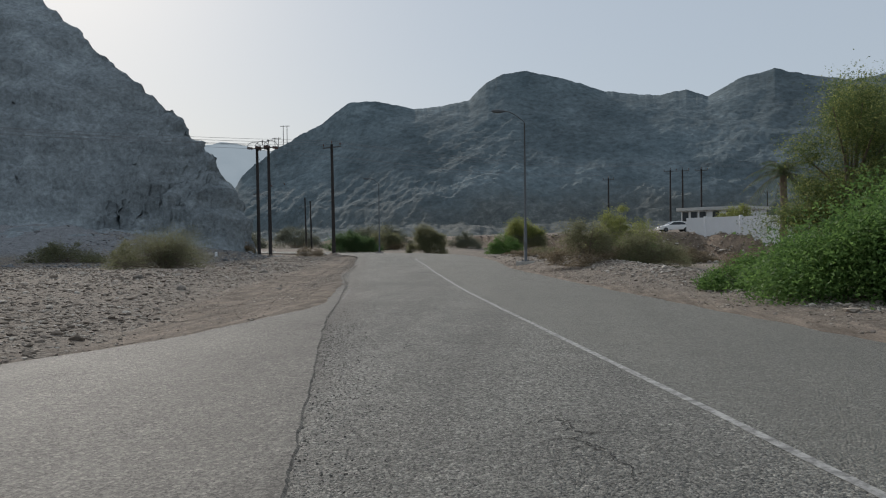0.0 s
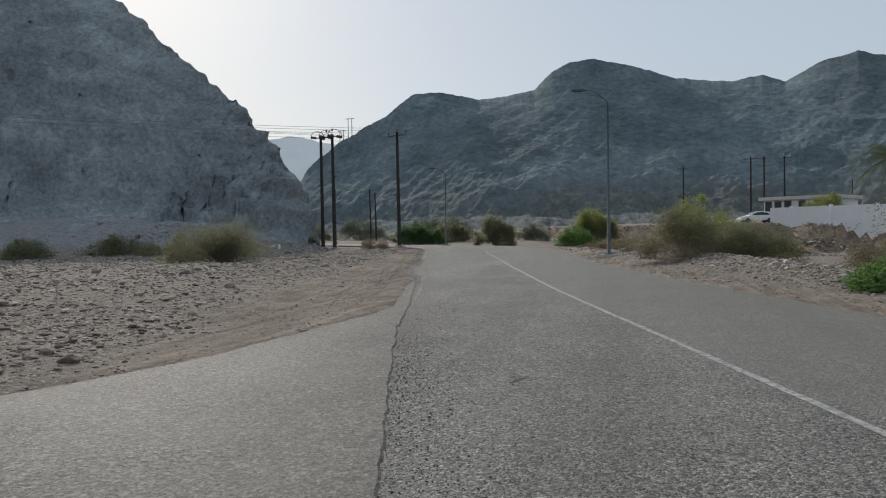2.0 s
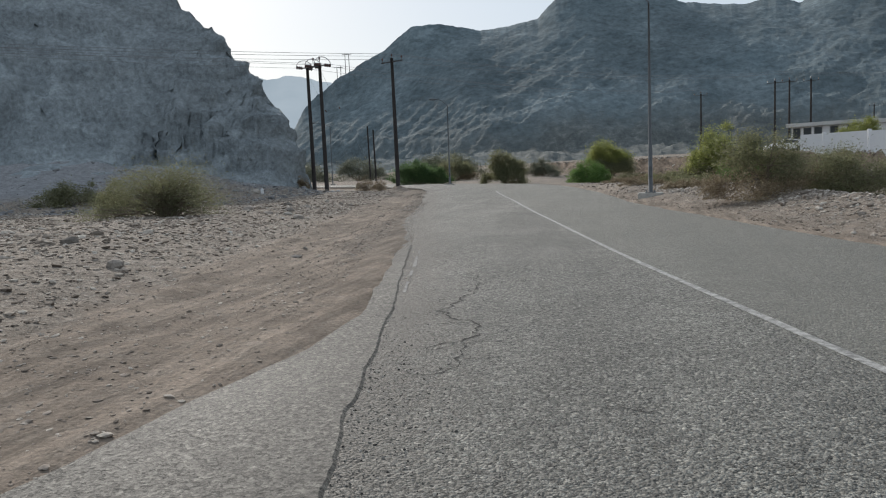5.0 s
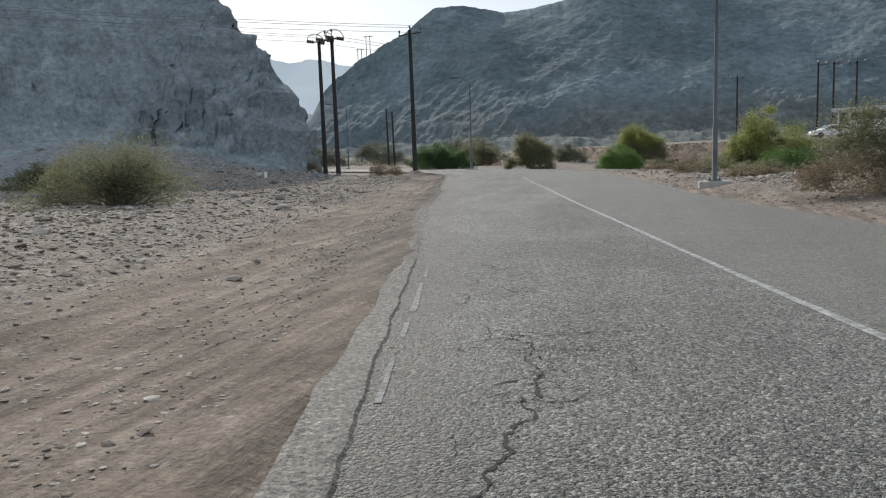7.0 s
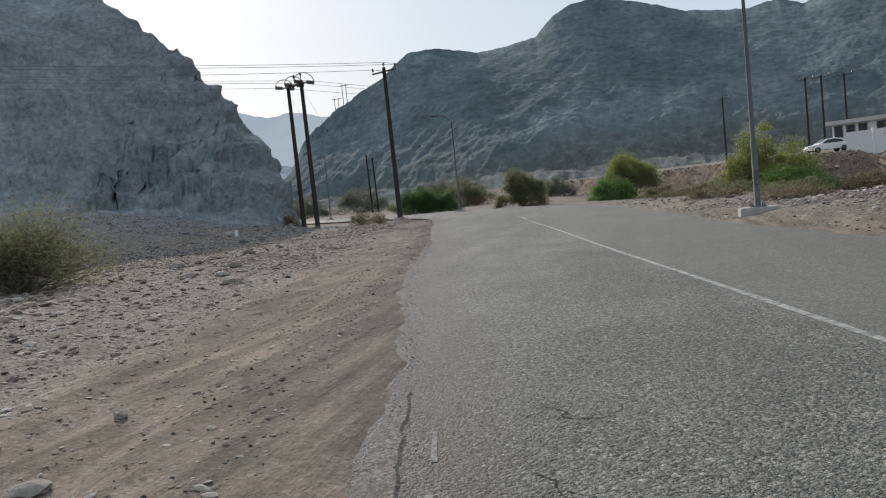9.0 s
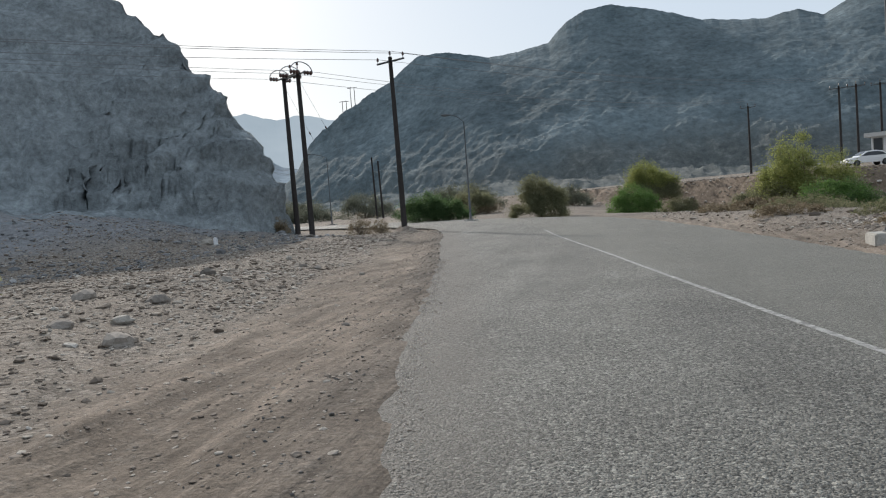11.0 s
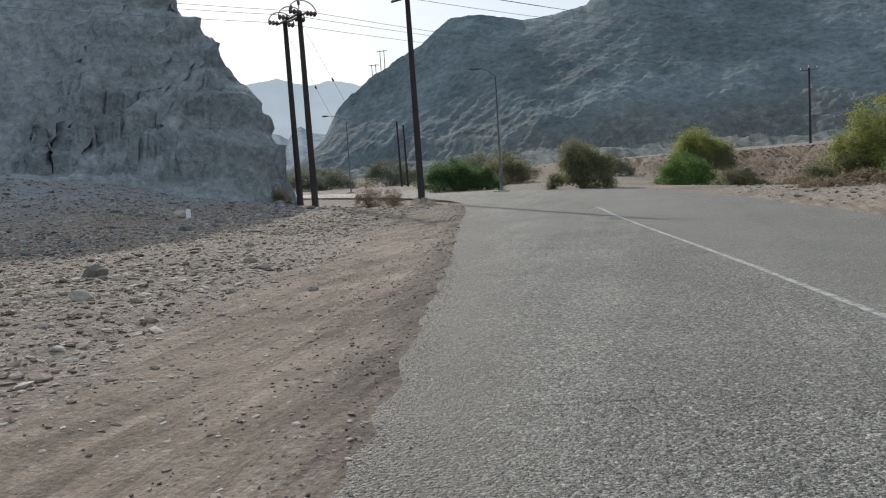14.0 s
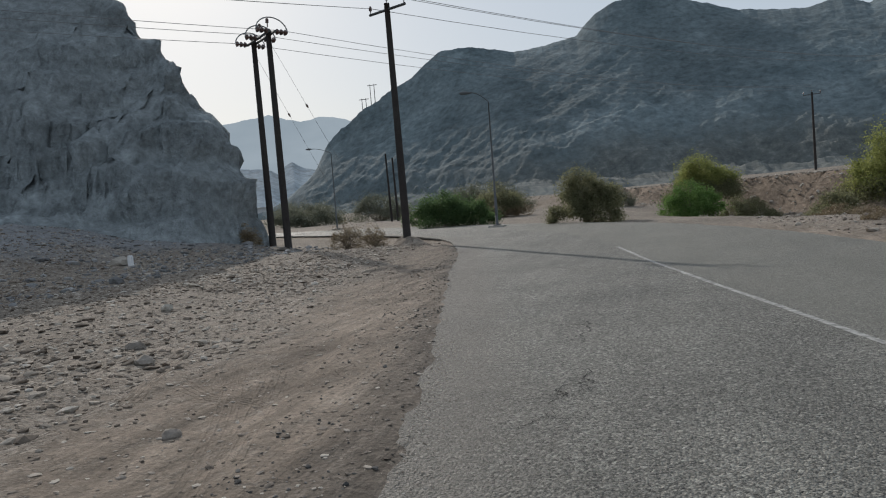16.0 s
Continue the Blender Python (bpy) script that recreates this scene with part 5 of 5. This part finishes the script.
def far_building():
    e = empty("building", (-150.0, 306.0, 3.0), "long low white building far down the valley", "building", "", 25.0)
    bm = bmesh.new()
    box(bm, -14, 14, -5, 5, -4, 3.6)
    part("wall", bm, PLASTER, e)
    bm = bmesh.new()
    box(bm, -14.6, 14.6, -5.6, 5.6, 3.6, 4.1)
    part("roof", bm, ROOF_GREY, e)


far_building()


# ---- loose stones ----
ICO = bmesh.new()
bmesh.ops.create_icosphere(ICO, subdivisions=1, radius=1.0)
ICO_V = np.array([tuple(v.co) for v in ICO.verts])
ICO_F = np.array([[v.index for v in f.verts] for f in ICO.faces])
ICO.free()


def stones(name, xs, ys, sizes, mat, seed, label, flat=0.55, on=None):
    rng = np.random.default_rng(seed)
    n = len(xs)
    zs = ground_z(xs, ys) if on is None else np.full(n, on)
    nv = len(ICO_V)
    v = ICO_V[None] * rng.uniform(0.62, 1.18, (n, nv, 1))
    v = v * np.stack([rng.uniform(0.7, 1.3, n), rng.uniform(0.6, 1.0, n), flat * rng.uniform(0.6, 1.2, n)], 1)[:, None, :]
    t = rng.uniform(0, 2 * math.pi, n)
    c, s = np.cos(t)[:, None], np.sin(t)[:, None]
    v = np.stack([v[..., 0] * c - v[..., 1] * s, v[..., 0] * s + v[..., 1] * c, v[..., 2] + v[..., 0] * rng.normal(0, 0.15, n)[:, None]], -1)
    v = v * sizes[:, None, None] + np.stack([xs, ys, zs + sizes * flat * 0.3], 1)[:, None, :]
    f = (ICO_F[None] + (np.arange(n) * nv)[:, None, None]).reshape(-1, 3)
    return tagged(new(name, mesh_of(name, v.reshape(-1, 3), f, mat)), label, "stones", "", "stuff")


def scatter(count, d_range, y_range, seed, keep=None):
    """Random places beside the road by offset and by y."""
    rng = np.random.default_rng(seed)
    d, y = rng.uniform(*d_range, count), rng.uniform(*y_range, count)
    x = np.interp(y, LINE[:289, 1], LINE[:289, 0]) + d / 0.97
    if keep is not None:
        k = keep(x, y, d, rng)
        x, y = x[k], y[k]
    return x, y, rng


x, y, rng = scatter(80000, (-24, -5.6), (5, 66), 201, lambda x, y, d, r: r.uniform(0, 1, len(x)) < smooth(5.8, 7.0, -d + 0.7 * fbm(x, y, 2.5, 4, 71)) * (0.35 + 0.65 * smooth(-0.25, 0.3, fbm(x, y, 4, 3, 207))))
stones("gravel", x, y, np.clip(rng.lognormal(-3.55, 0.5, len(x)), 0.014, 0.15), STONES, 202, "grey brown stones scattered over the dirt", 0.42)
x, y, rng = scatter(20000, (-21, -6.0), (5, 60), 231, lambda x, y, d, r: r.uniform(0, 1, len(x)) < smooth(6.2, 7.6, -d + 0.7 * fbm(x, y, 2.5, 4, 71)) * (0.25 + 0.75 * smooth(-0.2, 0.3, fbm(x, y, 5, 3, 233))))
stones("rubble", x, y, np.clip(rng.lognormal(-3.05, 0.42, len(x)), 0.025, 0.14), STONES, 232, "coarse grey brown rubble spread over the dirt", 0.4)
x, y, rng = scatter(46000, (-9.5, -3.9), (4, 64), 203, lambda x, y, d, r: r.uniform(0, 1, len(x)) < 0.55)
stones("pebbles", x, y, np.clip(rng.lognormal(-4.3, 0.5, len(x)), 0.007, 0.045), LIGHT_STONES, 204, "small pale stone flakes on the dirt shoulder", 0.3)
x, y, rng = scatter(9000, (-10.5, -4.0), (4, 64), 251, lambda x, y, d, r: r.uniform(0, 1, len(x)) < 0.15 + 0.85 * smooth(0.05, 0.4, fbm(x, y, 1.8, 3, 253)))
stones("clods", x, y, np.clip(rng.lognormal(-4.15, 0.45, len(x)), 0.01, 0.055), LIGHT_STONES, 252, "dry dirt clods and flat stones on the shoulder", 0.4)
x, y, rng = scatter(16000, (5.4, 9.5), (14, 47), 205, lambda x, y, d, r: r.uniform(0, 1, len(x)) < np.exp(-((d - 7.0) / 1.1) ** 2))
stones("rubble", x, y, np.clip(rng.lognormal(-3.25, 0.45, len(x)), 0.015, 0.14), PALE_STONES, 206, "pale broken rubble along the verge")
rng = np.random.default_rng(211)
x, y = 20.5 + rng.normal(0, 3.0, 1600), 95.5 + rng.normal(0, 3.2, 1600)
stones("rubble", x, y, np.clip(rng.lognormal(-1.75, 0.45, 1600), 0.06, 0.5), PALE_STONES, 212, "pale dumped rubble below the white wall")
x, y, rng = scatter(2200, (5.2, 12), (46, 72), 213, lambda x, y, d, r: r.uniform(0, 1, len(x)) < 0.5)
stones("gravel", x, y, np.clip(rng.lognormal(-3.3, 0.55, len(x)), 0.02, 0.2), STONES, 214, "grey brown stones on the far verge")
rng = np.random.default_rng(215)
k = rng.integers(0, len(TERRACE) - 1, 7000)
f = rng.uniform(0, 1, 7000)
x, y = TERRACE[k, 0] * f + TERRACE[k + 1, 0] * (1 - f) + rng.normal(-1, 2.0, 7000), TERRACE[k, 1] * f + TERRACE[k + 1, 1] * (1 - f) + rng.normal(-1, 2.0, 7000)
stones("bank_stones", x, y, np.clip(rng.lognormal(-2.3, 0.5, 7000), 0.04, 0.4), PALE_STONES, 216, "stones sticking out of the eroded bank")
rng = np.random.default_rng(217)
x, y = -19.5 - np.abs(rng.normal(0, 7, 6000)), rng.uniform(36, 70, 6000)
stones("scree", x, y, np.clip(rng.lognormal(-3.3, 0.65, 6000), 0.02, 0.35), DARK_STONES, 218, "fallen rocks at the foot of the hill")


x, y, rng = scatter(5000, (-4.9, -3.9), (19, 64), 241, lambda x, y, d, r: r.uniform(0, 1, len(x)) < 0.25 + 0.75 * smooth(0.1, 0.4, fbm(x, y, 1.5, 3, 243)))
stones("asphalt_crumbs", x, y, np.clip(rng.lognormal(-4.5, 0.4, len(x)), 0.006, 0.03), CRUMBS, 242, "dark asphalt crumbs along the broken road edge")

rng = np.random.default_rng(245)
y = rng.triangular(1.0, 10.0, 17.0, 4500)
x = seam(y) + np.abs(rng.normal(0, 0.34, 4500)) + 0.02
stones("loose_chippings", x, y, np.clip(rng.lognormal(-5.2, 0.35, 4500), 0.003, 0.012), CHIPPINGS, 246, "dark loose chippings torn from the asphalt beside the seam", 0.7, 0.0)

rng = np.random.default_rng(261)
y = rng.uniform(18, 44, 3000)
x = np.interp(y, LINE[:289, 1], LINE[:289, 0]) + (left_edge(y) + 0.08 + np.abs(rng.normal(0, 0.13, 3000))) / 0.97
stones("loose_chippings", x, y, np.clip(rng.lognormal(-5.0, 0.35, 3000), 0.004, 0.016), PALE_STONES, 262, "dusty stone chips swept onto the road edge", 0.6, 0.0)
x, y, rng = scatter(9000, (4.1, 6.6), (8, 50), 263, lambda x, y, d, r: r.uniform(0, 1, len(x)) < 0.3 + 0.7 * smooth(-0.1, 0.3, fbm(x, y, 2, 3, 265)))
stones("pebbles", x, y, np.clip(rng.lognormal(-4.0, 0.5, len(x)), 0.01, 0.07), LIGHT_STONES, 264, "small brown stones on the far verge", 0.45)


def boulder(x, y, size, flat, seed, mat=LOOSE_STONE, label="loose grey brown stone on the dirt"):
    rng = np.random.default_rng(seed)
    bm = bmesh.new()
    bmesh.ops.create_icosphere(bm, subdivisions=2, radius=1.0)
    for v in bm.verts:
        k = 1 + 0.35 * noise.noise(v.co * 1.3 + Vector((seed, 0, 0))) + 0.12 * noise.noise(v.co * 4 + Vector((0, seed, 0)))
        v.co = Vector((v.co.x * k, v.co.y * k * 0.8, max(v.co.z * k, -0.4) * flat)) * size
    ob = part("stone", bm, mat)
    ob.matrix_world = pose(x, y, at_ground(x, y) + 0.25 * size * flat, 0, 0, rng.uniform(0, 360))
    return tagged(ob, label, "stone", "larger loose stones")


for i, (x, y, size, flat) in enumerate([(-8.4, 21.4, 0.16, 0.6), (-6.1, 19.4, 0.15, 0.7), (-8.6, 31.75, 0.2, 0.6), (-4.67, 22.97, 0.05, 0.7), (-4.3, 21.7, 0.13, 0.25), (-11.5, 39.4, 0.17, 0.7),
                                        (-13.6, 42.2, 0.22, 0.75), (-11.8, 44.1, 0.13, 0.6), (-8.8, 40.5, 0.08, 0.6), (-14.0, 47.9, 0.14, 0.6), (-11.0, 43.2, 0.12, 0.6), (-10.5, 35.4, 0.2, 0.6),
                                        (-6.35, 33.1, 0.06, 0.5), (-9.6, 33.2, 0.16, 0.5), (-9.9, 32.4, 0.2, 0.45), (-12.4, 36.0, 0.24, 0.6), (-23.3, 58.6, 0.35, 0.6), (-21.6, 67.2, 0.3, 0.5)]):
    boulder(x, y, size, flat, 300 + i)


def marker():
    e = empty("marker_stone", (-22.7, 58.4, at_ground(-22.7, 58.4)), "small whitewashed marker stone at the hill foot", "marker stone")
    bm = bmesh.new()
    box(bm, -0.09, 0.09, -0.07, 0.07, -0.1, 0.42, 0.03)
    part("post", bm, PLASTER, e)
    bm = bmesh.new()
    box(bm, -0.16, 0.16, -0.13, 0.13, -0.1, 0.08, 0.02)
    part("foot", bm, CONCRETE, e)


marker()


def tyre_track(points, name="tyre_track"):
    """Four low ribs of pressed dirt along a bent line."""
    pts = spline(points, 10)
    way = np.gradient(pts, axis=0)
    way /= np.linalg.norm(way, axis=1)[:, None]
    out = np.stack([way[:, 1], -way[:, 0]], 1)
    vs, fs = [], []
    for rib in (-0.085, -0.03, 0.03, 0.085):
        i = len(vs)
        for p, o in zip(pts, out):
            for off, up in ((-0.022, -0.012), (-0.01, 0.004), (0.01, 0.004), (0.022, -0.012)):
                q = p + o * (rib + off)
                vs.append((q[0], q[1], at_ground(q[0], q[1]) + up))
        for k in range(len(pts) - 1):
            for c in range(3):
                a = i + k * 4 + c
                fs.append((a, a + 1, a + 5, a + 4))
    me = mesh_of(name, vs, fs, SOIL, True)
    tagged(new(name, me), "ribbed tyre track pressed into the dirt", "tyre track", "tyre tracks", "stuff")


for points in ([(-8.0, 39.4), (-8.55, 40.7), (-9.15, 41.9), (-9.62, 42.8)], [(-8.05, 40.0), (-8.6, 41.4), (-9.08, 42.6)], [(-9.9, 42.2), (-9.3, 41.7), (-8.6, 41.5)], [(-9.9, 41.5), (-10.6, 43.0), (-11.3, 44.6)]):
    tyre_track(points)
